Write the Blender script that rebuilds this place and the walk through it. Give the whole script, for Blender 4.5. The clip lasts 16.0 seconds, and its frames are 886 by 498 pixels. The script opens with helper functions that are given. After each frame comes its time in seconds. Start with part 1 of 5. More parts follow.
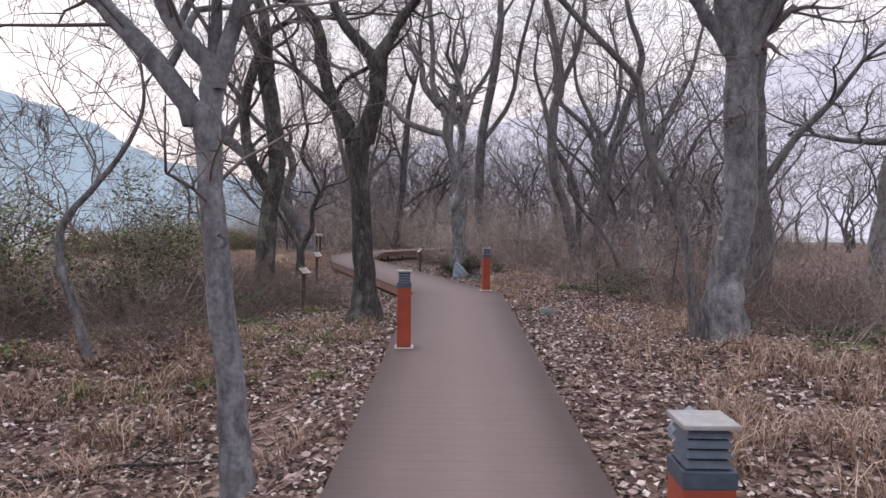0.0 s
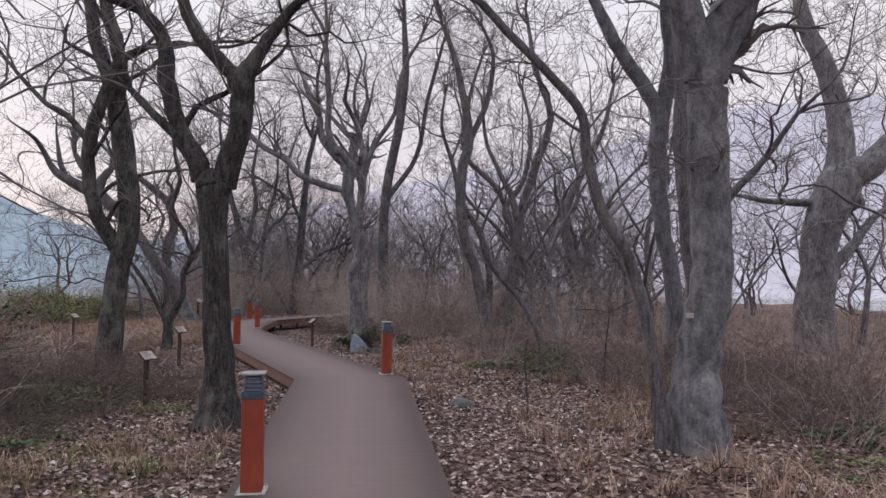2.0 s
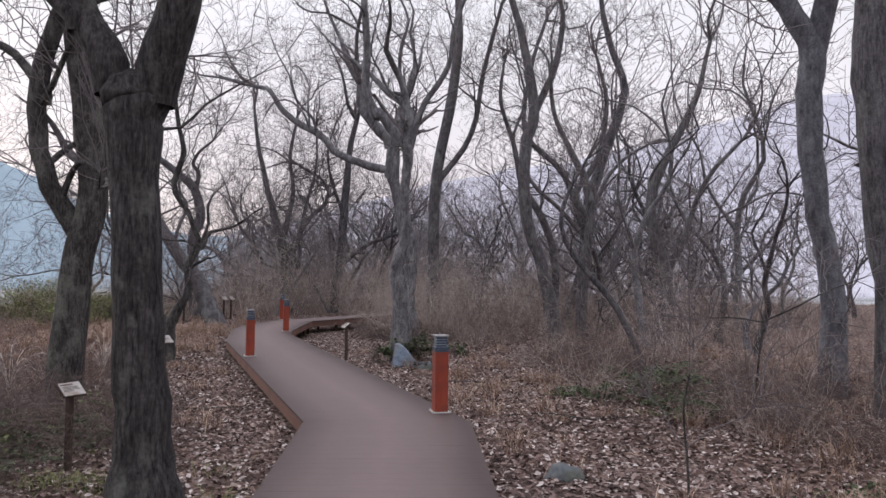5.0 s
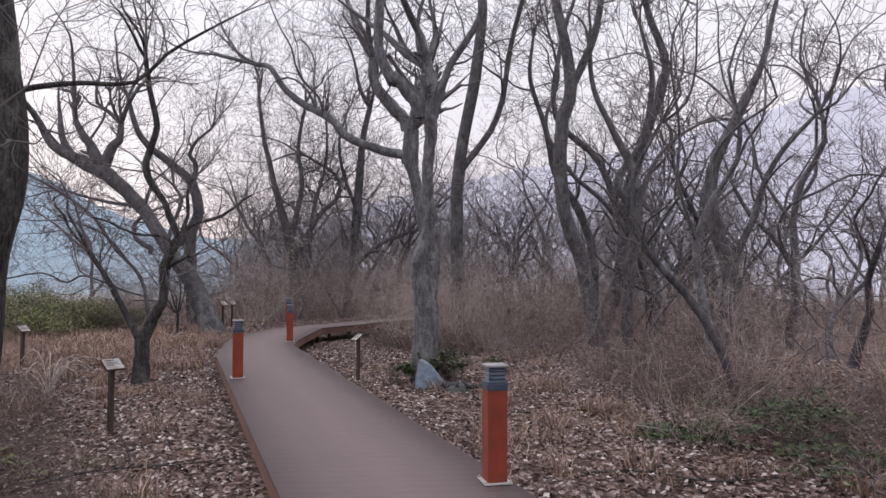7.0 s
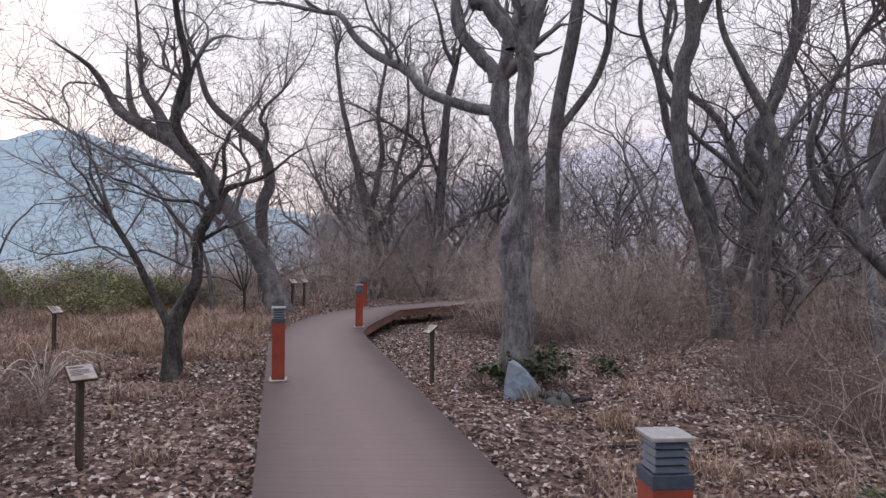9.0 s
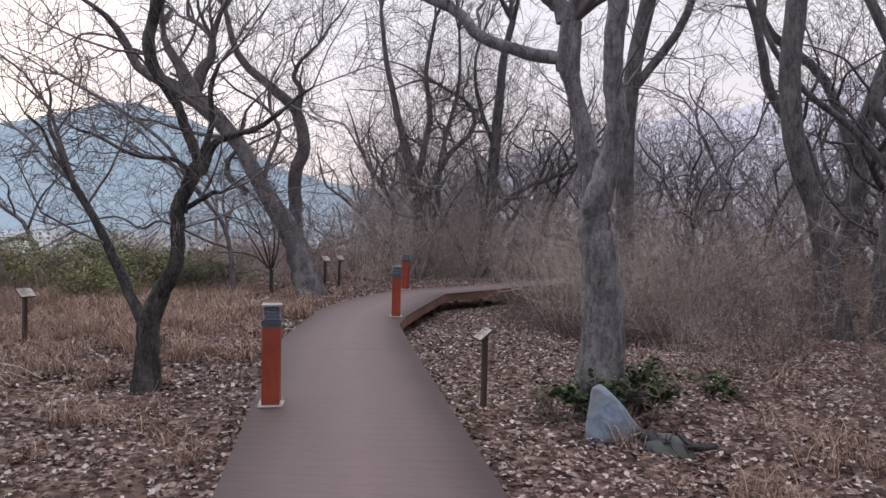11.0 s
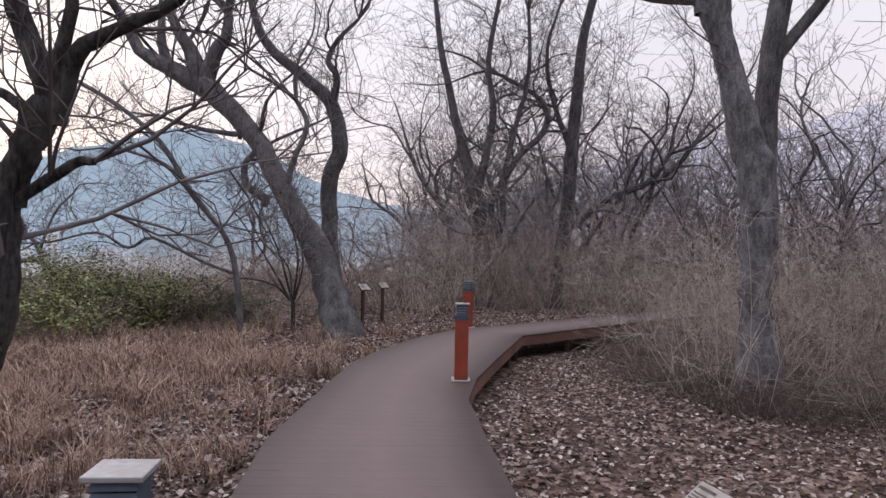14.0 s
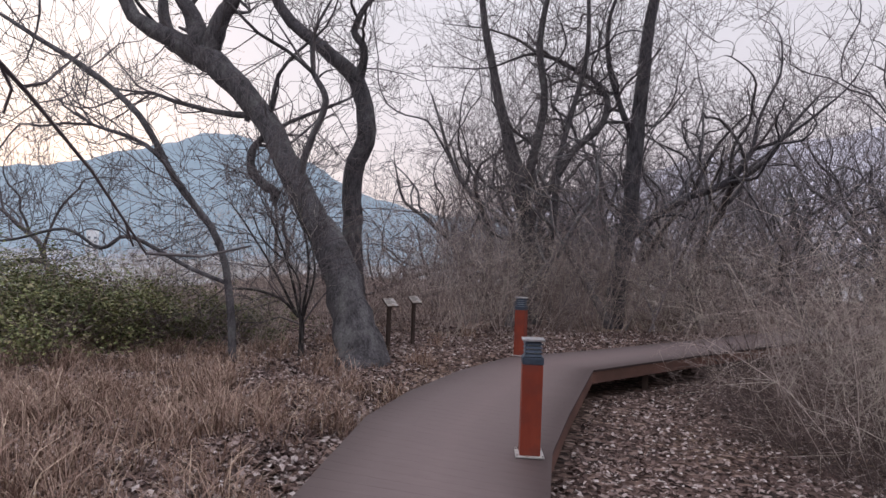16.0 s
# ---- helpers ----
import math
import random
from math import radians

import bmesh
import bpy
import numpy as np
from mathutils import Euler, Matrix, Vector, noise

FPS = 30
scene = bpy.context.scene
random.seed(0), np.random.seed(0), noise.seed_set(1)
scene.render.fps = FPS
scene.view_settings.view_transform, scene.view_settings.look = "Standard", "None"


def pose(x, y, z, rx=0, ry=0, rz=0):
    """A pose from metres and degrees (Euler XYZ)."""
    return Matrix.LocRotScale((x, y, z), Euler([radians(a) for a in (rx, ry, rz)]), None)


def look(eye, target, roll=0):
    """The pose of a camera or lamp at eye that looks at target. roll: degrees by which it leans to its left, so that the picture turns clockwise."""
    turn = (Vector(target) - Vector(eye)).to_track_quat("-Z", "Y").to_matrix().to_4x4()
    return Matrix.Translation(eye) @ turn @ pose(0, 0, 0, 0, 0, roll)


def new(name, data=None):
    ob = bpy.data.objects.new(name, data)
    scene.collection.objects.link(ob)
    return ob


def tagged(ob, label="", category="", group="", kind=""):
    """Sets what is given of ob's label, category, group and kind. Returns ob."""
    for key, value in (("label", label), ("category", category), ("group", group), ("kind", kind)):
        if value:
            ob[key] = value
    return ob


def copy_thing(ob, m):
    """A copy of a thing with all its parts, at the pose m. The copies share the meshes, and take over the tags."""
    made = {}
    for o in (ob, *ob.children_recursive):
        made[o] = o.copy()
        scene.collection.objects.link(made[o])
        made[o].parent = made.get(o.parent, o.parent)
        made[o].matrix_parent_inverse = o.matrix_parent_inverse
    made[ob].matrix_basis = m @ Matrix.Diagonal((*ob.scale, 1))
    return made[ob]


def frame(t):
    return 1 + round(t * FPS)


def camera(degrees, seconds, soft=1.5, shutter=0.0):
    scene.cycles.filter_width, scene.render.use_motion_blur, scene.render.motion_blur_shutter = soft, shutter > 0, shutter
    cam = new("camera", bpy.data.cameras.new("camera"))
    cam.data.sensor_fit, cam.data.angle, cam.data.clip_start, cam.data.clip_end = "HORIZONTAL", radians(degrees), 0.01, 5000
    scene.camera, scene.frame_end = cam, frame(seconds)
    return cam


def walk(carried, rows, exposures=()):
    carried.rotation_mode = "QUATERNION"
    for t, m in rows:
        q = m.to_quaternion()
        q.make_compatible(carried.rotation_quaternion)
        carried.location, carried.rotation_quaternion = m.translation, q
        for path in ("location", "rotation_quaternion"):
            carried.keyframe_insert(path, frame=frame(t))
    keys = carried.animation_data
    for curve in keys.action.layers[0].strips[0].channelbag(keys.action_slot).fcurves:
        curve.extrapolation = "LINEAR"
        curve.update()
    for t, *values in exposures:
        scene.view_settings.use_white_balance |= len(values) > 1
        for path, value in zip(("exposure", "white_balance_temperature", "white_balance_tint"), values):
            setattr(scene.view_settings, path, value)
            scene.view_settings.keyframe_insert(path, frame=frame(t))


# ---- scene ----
cam = camera(64.9, 16.0)
PATH = [
    (0, (0.757, -1.449, 1.436), (0.658, 0.547, 1.351), 0.6),
    (0.5, (0.734, -0.891, 1.459), (0.539, 1.098, 1.382), 0.1),
    (1, (0.822, -0.235, 1.509), (0.684, 1.76, 1.485), 0.1),
    (1.5, (0.868, 0.386, 1.547), (0.808, 2.385, 1.574), 0.5),
    (2, (0.894, 1.01, 1.539), (1.059, 3.001, 1.632), 0.5),
    (2.5, (0.951, 1.595, 1.504), (1.165, 3.58, 1.613), 0.8),
    (3, (0.99, 2.209, 1.48), (1.231, 4.192, 1.584), 0.8),
    (3.5, (1.04, 2.829, 1.47), (1.299, 4.811, 1.558), 1.1),
    (4, (1.019, 3.446, 1.515), (1.165, 5.439, 1.6), 0.9),
    (4.5, (0.909, 4.088, 1.522), (1.003, 6.084, 1.605), 0.8),
    (5, (0.845, 4.75, 1.512), (0.87, 6.748, 1.594), 0.7),
    (5.2, (0.801, 5.024, 1.521), (0.79, 7.022, 1.606), 0.6),
    (7.3, (0.595, 7.847, 1.506), (0.575, 9.845, 1.588), 0.1),
    (7.5, (0.613, 8.126, 1.547), (0.588, 10.124, 1.634), 0.5),
    (8, (0.573, 8.815, 1.519), (0.537, 10.814, 1.57), 0.6),
    (8.5, (0.587, 9.446, 1.499), (0.461, 11.441, 1.522), 0.5),
    (9, (0.47, 10.002, 1.514), (0.195, 11.983, 1.527), 0.5),
    (9.2, (0.411, 10.275, 1.542), (0.132, 12.256, 1.562), 0.8),
    (11.3, (-0.065, 12.807, 1.551), (-0.491, 14.76, 1.482), 1.4),
    (11.5, (-0.153, 13.075, 1.523), (-0.577, 15.028, 1.457), 1.6),
    (12, (-0.276, 13.774, 1.496), (-0.702, 15.727, 1.446), 1.8),
    (12.5, (-0.483, 14.388, 1.53), (-0.992, 16.321, 1.484), 1.4),
    (13, (-0.74, 15.028, 1.554), (-1.251, 16.961, 1.524), 1.5),
    (13.5, (-0.954, 15.703, 1.536), (-1.495, 17.629, 1.515), 1.5),
    (14, (-1.214, 16.308, 1.49), (-1.772, 18.228, 1.484), 1.2),
    (14.5, (-1.404, 16.938, 1.46), (-1.966, 18.858, 1.46), 1.5),
    (15, (-1.656, 17.541, 1.453), (-2.238, 19.455, 1.463), 1.5),
    (15.5, (-1.916, 18.132, 1.46), (-2.51, 20.042, 1.473), 2.0),
    (16, (-2.158, 18.744, 1.468), (-2.804, 20.637, 1.481), 2.2),
]
walk(cam, [(t, look(eye, aim, roll)) for t, eye, aim, roll in PATH], [(0, 0.27, 6440, 18), (0.6, 0.12, 6440, 18), (2, -0.08, 6420, 18), (3, -0.04, 6400, 17), (3.6, 0.05, 6380, 17), (5, 0.08, 6360, 17), (8, 0.11, 6340, 18), (12, 0.07, 6340, 18), (13.4, 0.08, 6350, 18), (14.4, -0.06, 6350, 19), (16, -0.14, 6350, 19)])

# ---- world and sun ----
world = bpy.data.worlds.new("dusk_sky")
scene.world = world
world.use_nodes = True
wn, wl = world.node_tree.nodes, world.node_tree.links
wn.clear()
w_out = wn.new("ShaderNodeOutputWorld")
sky = wn.new("ShaderNodeTexSky")
sky.sky_type, sky.sun_disc = "NISHITA", False
sky.sun_elevation, sky.sun_rotation = radians(14), radians(-50)
sky.air_density, sky.dust_density, sky.ozone_density = 1.0, 2.0, 2.0
bg_sky = wn.new("ShaderNodeBackground")
bg_sky.inputs["Strength"].default_value = 0.012
wl.new(sky.outputs[0], bg_sky.inputs["Color"])
# thin even cloud over the whole sky, warmer near the horizon
w_geo = wn.new("ShaderNodeTexCoord")
w_sep = wn.new("ShaderNodeSeparateXYZ")
wl.new(w_geo.outputs["Generated"], w_sep.inputs[0])
w_ramp = wn.new("ShaderNodeValToRGB")
w_ramp.color_ramp.elements[0].position, w_ramp.color_ramp.elements[0].color = 0.0, (0.86, 0.77, 0.75, 1)
w_ramp.color_ramp.elements[1].position, w_ramp.color_ramp.elements[1].color = 0.45, (0.84, 0.86, 0.88, 1)
e = w_ramp.color_ramp.elements.new(0.2)
e.color = (0.85, 0.82, 0.82, 1)
wl.new(w_sep.outputs["Z"], w_ramp.inputs[0])
w_noise = wn.new("ShaderNodeTexNoise")
w_noise.inputs["Scale"].default_value, w_noise.inputs["Detail"].default_value = 2.2, 4
wl.new(w_geo.outputs["Generated"], w_noise.inputs["Vector"])
w_mul = wn.new("ShaderNodeMapRange")
w_mul.inputs["From Min"].default_value, w_mul.inputs["From Max"].default_value = 0.3, 0.7
w_mul.inputs["To Min"].default_value, w_mul.inputs["To Max"].default_value = 0.93, 1.03
wl.new(w_noise.outputs[0], w_mul.inputs["Value"])
# an overcast sky is brighter overhead than at the horizon
w_high = wn.new("ShaderNodeMapRange")
w_high.interpolation_type = "SMOOTHSTEP"
w_high.inputs["From Min"].default_value, w_high.inputs["From Max"].default_value = 0.3, 1.0
w_high.inputs["To Min"].default_value, w_high.inputs["To Max"].default_value = 1.0, 2.35
wl.new(w_sep.outputs["Z"], w_high.inputs["Value"])
w_times = wn.new("ShaderNodeMath")
w_times.operation = "MULTIPLY"
wl.new(w_mul.outputs[0], w_times.inputs[0])
wl.new(w_high.outputs[0], w_times.inputs[1])
bg_cloud = wn.new("ShaderNodeBackground")
wl.new(w_ramp.outputs[0], bg_cloud.inputs["Color"])
wl.new(w_times.outputs[0], bg_cloud.inputs["Strength"])
w_add = wn.new("ShaderNodeAddShader")
wl.new(bg_sky.outputs[0], w_add.inputs[0])
wl.new(bg_cloud.outputs[0], w_add.inputs[1])
wl.new(w_add.outputs[0], w_out.inputs["Surface"])

sun_data = bpy.data.lights.new("sun", "SUN")
sun_data.energy, sun_data.angle, sun_data.color = 0.7, radians(25), (1.0, 0.93, 0.86)
sun = new("sun", sun_data)
sun.matrix_world = look((-30, 25, 14), (0, 0, 0))


# ---- materials ----
def material(name, rough=0.8, metal=0.0):
    m = bpy.data.materials.new(name)
    m.use_nodes = True
    b = m.node_tree.nodes["Principled BSDF"]
    b.inputs["Roughness"].default_value, b.inputs["Metallic"].default_value = rough, metal
    b.inputs["Specular IOR Level"].default_value = 0.25
    return m, m.node_tree.nodes, m.node_tree.links, b


def noise_node(n, l, scale, detail=4.0, stretch=(1, 1, 1), rough=0.55):
    c = n.new("ShaderNodeTexCoord")
    mp = n.new("ShaderNodeMapping")
    mp.inputs["Scale"].default_value = stretch
    l.new(c.outputs["Object"], mp.inputs["Vector"])
    t = n.new("ShaderNodeTexNoise")
    t.inputs["Scale"].default_value, t.inputs["Detail"].default_value, t.inputs["Roughness"].default_value = scale, detail, rough
    l.new(mp.outputs[0], t.inputs["Vector"])
    return t.outputs["Fac"]


def ramp_node(n, l, fac, stops):
    r = n.new("ShaderNodeValToRGB")
    els = r.color_ramp.elements
    while len(els) < len(stops):
        els.new(0.5)
    for el, (p, c) in zip(els, stops):
        el.position, el.color = p, (*c, 1)
    l.new(fac, r.inputs[0])
    return r.outputs["Color"]


def mix_node(n, l, fac, a, b, mode="MIX"):
    m = n.new("ShaderNodeMix")
    m.data_type, m.blend_type = "RGBA", mode
    if isinstance(fac, float):
        m.inputs["Factor"].default_value = fac
    else:
        l.new(fac, m.inputs["Factor"])
    for k, v in ((6, a), (7, b)):
        if isinstance(v, tuple):
            m.inputs[k].default_value = (*v, 1)
        else:
            l.new(v, m.inputs[k])
    return m.outputs[2]


def bump_node(n, l, b, height, strength, distance=0.01):
    u = n.new("ShaderNodeBump")
    u.inputs["Strength"].default_value, u.inputs["Distance"].default_value = strength, distance
    l.new(height, u.inputs["Height"])
    l.new(u.outputs[0], b.inputs["Normal"])


def speckled(name, stops, scale, rough=0.85, metal=0.0, bump=0.3, stretch=(1, 1, 1), stain=None, stain_scale=1.2, dist=0.01):
    """Grain at one scale, stains at a larger one, and relief."""
    m, n, l, b = material(name, rough, metal)
    f = noise_node(n, l, scale, 5, stretch)
    col = ramp_node(n, l, f, stops)
    if stain:
        s = noise_node(n, l, stain_scale, 3)
        k = ramp_node(n, l, s, [(0.45, (0, 0, 0)), (0.7, (1, 1, 1))])
        col = mix_node(n, l, k, col, stain)
    l.new(col, b.inputs["Base Color"])
    if bump:
        bump_node(n, l, b, f, bump, dist)
    return m


def bark(name, dark, light, lichen, fissure, fine, stretch):
    m, n, l, b = material(name, 0.92)
    f = noise_node(n, l, fine, 6, (1, 1, stretch), 0.7)
    g = noise_node(n, l, 3.1, 5, (1, 1, 0.6), 0.7)
    h = noise_node(n, l, 34, 3)
    col = ramp_node(n, l, f, [(0.36, dark), (0.60, light)])
    k = ramp_node(n, l, g, [(0.5, (0, 0, 0)), (0.62, (0.8, 0.8, 0.8))])
    col = mix_node(n, l, k, col, lichen)
    col = mix_node(n, l, 0.6, col, ramp_node(n, l, h, [(0.3, (0.55, 0.55, 0.55)), (0.7, (1.35, 1.35, 1.35))]), "MULTIPLY")
    patch = noise_node(n, l, 6.5, 4, (1, 1, 0.45), 0.65)
    col = mix_node(n, l, 0.8, col, ramp_node(n, l, patch, [(0.34, (0.48, 0.47, 0.48)), (0.48, (0.95, 0.95, 0.95)), (0.66, (1.28, 1.28, 1.29))]), "MULTIPLY")
    info = n.new("ShaderNodeObjectInfo")
    tone = ramp_node(n, l, info.outputs["Random"], [(0.0, (0.82, 0.80, 0.84)), (1.0, (1.12, 1.08, 1.06))])
    col = mix_node(n, l, 1.0, col, tone, "MULTIPLY")
    l.new(col, b.inputs["Base Color"])
    bump_node(n, l, b, f, fissure, 0.03)
    return m


BARK_PALE = bark("pale_bark", (0.095, 0.097, 0.105), (0.168, 0.172, 0.186), (0.215, 0.222, 0.23), 0.35, 13, 0.5)
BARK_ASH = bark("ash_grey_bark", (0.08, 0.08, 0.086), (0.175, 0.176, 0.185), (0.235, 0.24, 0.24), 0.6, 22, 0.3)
BARK_MID = bark("grey_bark", (0.05, 0.048, 0.053), (0.128, 0.125, 0.134), (0.155, 0.158, 0.158), 0.9, 38, 0.14)
BARK_DARK = bark("dark_bark", (0.016, 0.015, 0.015), (0.085, 0.08, 0.079), (0.14, 0.145, 0.128), 1.0, 42, 0.16)
TWIG = speckled("twig_bark", [(0.3, (0.092, 0.079, 0.083)), (0.7, (0.172, 0.152, 0.158))], 6, 0.9, bump=0)


def brush_material(name, stops):
    """Dead twigs, each shrub of its own tone."""
    m, n, l, b = material(name, 0.9)
    info = n.new("ShaderNodeObjectInfo")
    col = ramp_node(n, l, info.outputs["Random"], stops)
    f = noise_node(n, l, 5, 3)
    col = mix_node(n, l, 1.0, col, ramp_node(n, l, f, [(0.3, (0.6, 0.6, 0.6)), (0.7, (1.3, 1.3, 1.3))]), "MULTIPLY")
    l.new(col, b.inputs["Base Color"])
    return m


BRUSH = brush_material("brush_twig", [(0.0, (0.075, 0.055, 0.052)), (0.35, (0.16, 0.12, 0.113)), (0.7, (0.275, 0.217, 0.2)), (1.0, (0.38, 0.325, 0.297))])
TWIG_TAN = brush_material("tan_twig", [(0.0, (0.22, 0.172, 0.158)), (0.4, (0.40, 0.328, 0.302)), (0.75, (0.54, 0.458, 0.42)), (1.0, (0.48, 0.43, 0.365))])
# twigs of the far wood, made paler and greyer: haze put into their colour
TWIG_HAZED = speckled("hazed_twig_bark", [(0.3, (0.145, 0.125, 0.131)), (0.7, (0.25, 0.222, 0.23))], 6, 0.9, bump=0)
BRAMBLE = speckled("bramble_twig", [(0.3, (0.075, 0.052, 0.05)), (0.55, (0.135, 0.10, 0.092)), (0.75, (0.23, 0.18, 0.165))], 9, 0.9, bump=0)


def islands(name, stops, rough=0.8):
    """A colour of its own for every loose piece of one mesh."""
    m, n, l, b = material(name, rough)
    g = n.new("ShaderNodeNewGeometry")
    col = ramp_node(n, l, g.outputs["Random Per Island"], stops)
    f = noise_node(n, l, 60, 3)
    col = mix_node(n, l, 0.5, col, ramp_node(n, l, f, [(0.3, (0.55, 0.55, 0.55)), (0.7, (1.2, 1.2, 1.2))]), "MULTIPLY")
    l.new(col, b.inputs["Base Color"])
    return m


LEAF = islands("dead_leaf", [(0.0, (0.045, 0.028, 0.026)), (0.35, (0.115, 0.072, 0.064)), (0.62, (0.215, 0.15, 0.134)), (0.84, (0.36, 0.285, 0.268)), (1.0, (0.60, 0.54, 0.52))], 0.7)
STRAW = islands("dry_grass", [(0.0, (0.14, 0.085, 0.06)), (0.5, (0.27, 0.175, 0.14)), (0.85, (0.41, 0.295, 0.235)), (1.0, (0.56, 0.44, 0.33))])
GREEN = islands("evergreen_leaf", [(0.0, (0.02, 0.035, 0.015)), (0.5, (0.045, 0.075, 0.03)), (0.9, (0.09, 0.12, 0.045)), (1.0, (0.2, 0.2, 0.12))], 0.5)
MOSS = islands("yellow_green_leaf", [(0.0, (0.06, 0.075, 0.03)), (0.45, (0.13, 0.15, 0.05)), (0.8, (0.20, 0.205, 0.085)), (1.0, (0.25, 0.19, 0.11))], 0.7)
SHRUB_GREEN = islands("privet_leaf", [(0.0, (0.09, 0.115, 0.05)), (0.4, (0.20, 0.23, 0.095)), (0.8, (0.29, 0.29, 0.13)), (1.0, (0.38, 0.33, 0.2))], 0.6)
OLIVE = islands("olive_leaf", [(0.0, (0.06, 0.07, 0.035)), (0.5, (0.125, 0.145, 0.06)), (1.0, (0.22, 0.225, 0.11))], 0.6)


def litter():
    m, n, l, b = material("leaf_litter_soil", 0.95)
    c = n.new("ShaderNodeTexCoord")
    v = n.new("ShaderNodeTexVoronoi")
    v.inputs["Scale"].default_value, v.inputs["Randomness"].default_value = 15, 1.0
    l.new(c.outputs["Object"], v.inputs["Vector"])
    bw = n.new("ShaderNodeSeparateColor")
    l.new(v.outputs["Color"], bw.inputs[0])
    leaf = ramp_node(n, l, bw.outputs[0], [(0.0, (0.025, 0.017, 0.016)), (0.4, (0.082, 0.054, 0.049)), (0.75, (0.16, 0.114, 0.102)), (1.0, (0.31, 0.245, 0.23))])
    big = noise_node(n, l, 0.35, 4)
    tint = ramp_node(n, l, big, [(0.35, (0.75, 0.70, 0.66)), (0.5, (1.0, 0.92, 0.85)), (0.7, (1.1, 1.05, 0.85))])
    col = mix_node(n, l, 1.0, leaf, tint, "MULTIPLY")
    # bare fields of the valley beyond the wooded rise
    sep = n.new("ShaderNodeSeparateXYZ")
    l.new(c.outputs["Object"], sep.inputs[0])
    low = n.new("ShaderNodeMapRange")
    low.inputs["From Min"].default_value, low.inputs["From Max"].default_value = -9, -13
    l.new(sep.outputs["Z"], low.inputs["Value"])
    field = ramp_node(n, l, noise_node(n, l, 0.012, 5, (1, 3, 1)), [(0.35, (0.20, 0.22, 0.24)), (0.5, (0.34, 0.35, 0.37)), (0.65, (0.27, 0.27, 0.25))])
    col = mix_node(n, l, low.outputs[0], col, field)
    l.new(col, b.inputs["Base Color"])
    bump_node(n, l, b, v.outputs["Distance"], 0.6, 0.02)
    return m


SOIL = litter()


def board_material():
    m, n, l, b = material("composite_board", 0.6)
    f = noise_node(n, l, 26, 4, (0.2, 1, 1))
    g = noise_node(n, l, 1.1, 4)
    col = ramp_node(n, l, f, [(0.3, (0.124, 0.092, 0.090)), (0.7, (0.138, 0.104, 0.103))])
    info = n.new("ShaderNodeObjectInfo")
    tone = ramp_node(n, l, info.outputs["Random"], [(0.0, (0.985, 0.985, 0.985)), (1.0, (1.015, 1.015, 1.015))])
    col = mix_node(n, l, 1.0, col, tone, "MULTIPLY")
    # trodden pale along the middle, grimy towards both ends of the boards
    uv = n.new("ShaderNodeTexCoord")
    sep = n.new("ShaderNodeSeparateXYZ")
    l.new(uv.outputs["UV"], sep.inputs[0])
    add = n.new("ShaderNodeMath")
    add.operation = "MULTIPLY_ADD"
    l.new(g, add.inputs[0])
    add.inputs[1].default_value = 0.10
    l.new(sep.outputs["X"], add.inputs[2])
    worn = ramp_node(n, l, add.outputs[0], [(0.03, (0.48, 0.44, 0.44)), (0.26, (0.95, 0.95, 0.95)), (0.56, (1.2, 1.2, 1.2)), (0.82, (0.95, 0.95, 0.95)), (1.06, (0.48, 0.44, 0.44))])
    col = mix_node(n, l, 1.0, col, worn, "MULTIPLY")
    l.new(col, b.inputs["Base Color"])
    bump_node(n, l, b, f, 0.15, 0.004)
    return m


BOARD = board_material()
FASCIA = speckled("fascia_board", [(0.3, (0.15, 0.08, 0.064)), (0.7, (0.225, 0.122, 0.097))], 14, 0.7, bump=0.2, stretch=(1, 1, 4), stain=(0.13, 0.075, 0.06))
RED = speckled("red_paint", [(0.3, (0.21, 0.038, 0.022)), (0.7, (0.28, 0.058, 0.032))], 9, 0.5, bump=0.08, stretch=(1, 1, 0.3), stain=(0.18, 0.045, 0.032), stain_scale=7)
SLATE = speckled("slate_paint", [(0.3, (0.045, 0.06, 0.085)), (0.7, (0.075, 0.095, 0.13))], 30, 0.45, 0.3, bump=0.05)
CAP = speckled("zinc_cap", [(0.3, (0.24, 0.24, 0.255)), (0.7, (0.38, 0.375, 0.39))], 22, 0.5, 0.3, bump=0.06, stain=(0.28, 0.26, 0.24), stain_scale=14)
LENS = speckled("milky_lens", [(0.3, (0.35, 0.37, 0.38)), (0.7, (0.48, 0.5, 0.5))], 20, 0.35, bump=0)
POST = speckled("dark_post", [(0.3, (0.035, 0.025, 0.022)), (0.7, (0.085, 0.06, 0.05))], 30, 0.8, bump=0.3, stretch=(1, 1, 0.1))
PLAQUE = speckled("plaque_face", [(0.3, (0.27, 0.245, 0.23)), (0.7, (0.42, 0.395, 0.375))], 16, 0.6, bump=0.05, stain=(0.25, 0.2, 0.17), stain_scale=9)
INK = speckled("plaque_ink", [(0.3, (0.07, 0.06, 0.06)), (0.7, (0.13, 0.11, 0.1))], 40, 0.7, bump=0)
STONE = speckled("blue_grey_stone", [(0.3, (0.13, 0.17, 0.23)), (0.7, (0.25, 0.31, 0.39))], 11, 0.85, bump=0.5, stain=(0.18, 0.18, 0.18), stain_scale=5)
ROCK = speckled("dark_grey_rock", [(0.3, (0.07, 0.078, 0.088)), (0.7, (0.15, 0.16, 0.17))], 13, 0.9, bump=0.5, stain=(0.10, 0.105, 0.085), stain_scale=6)
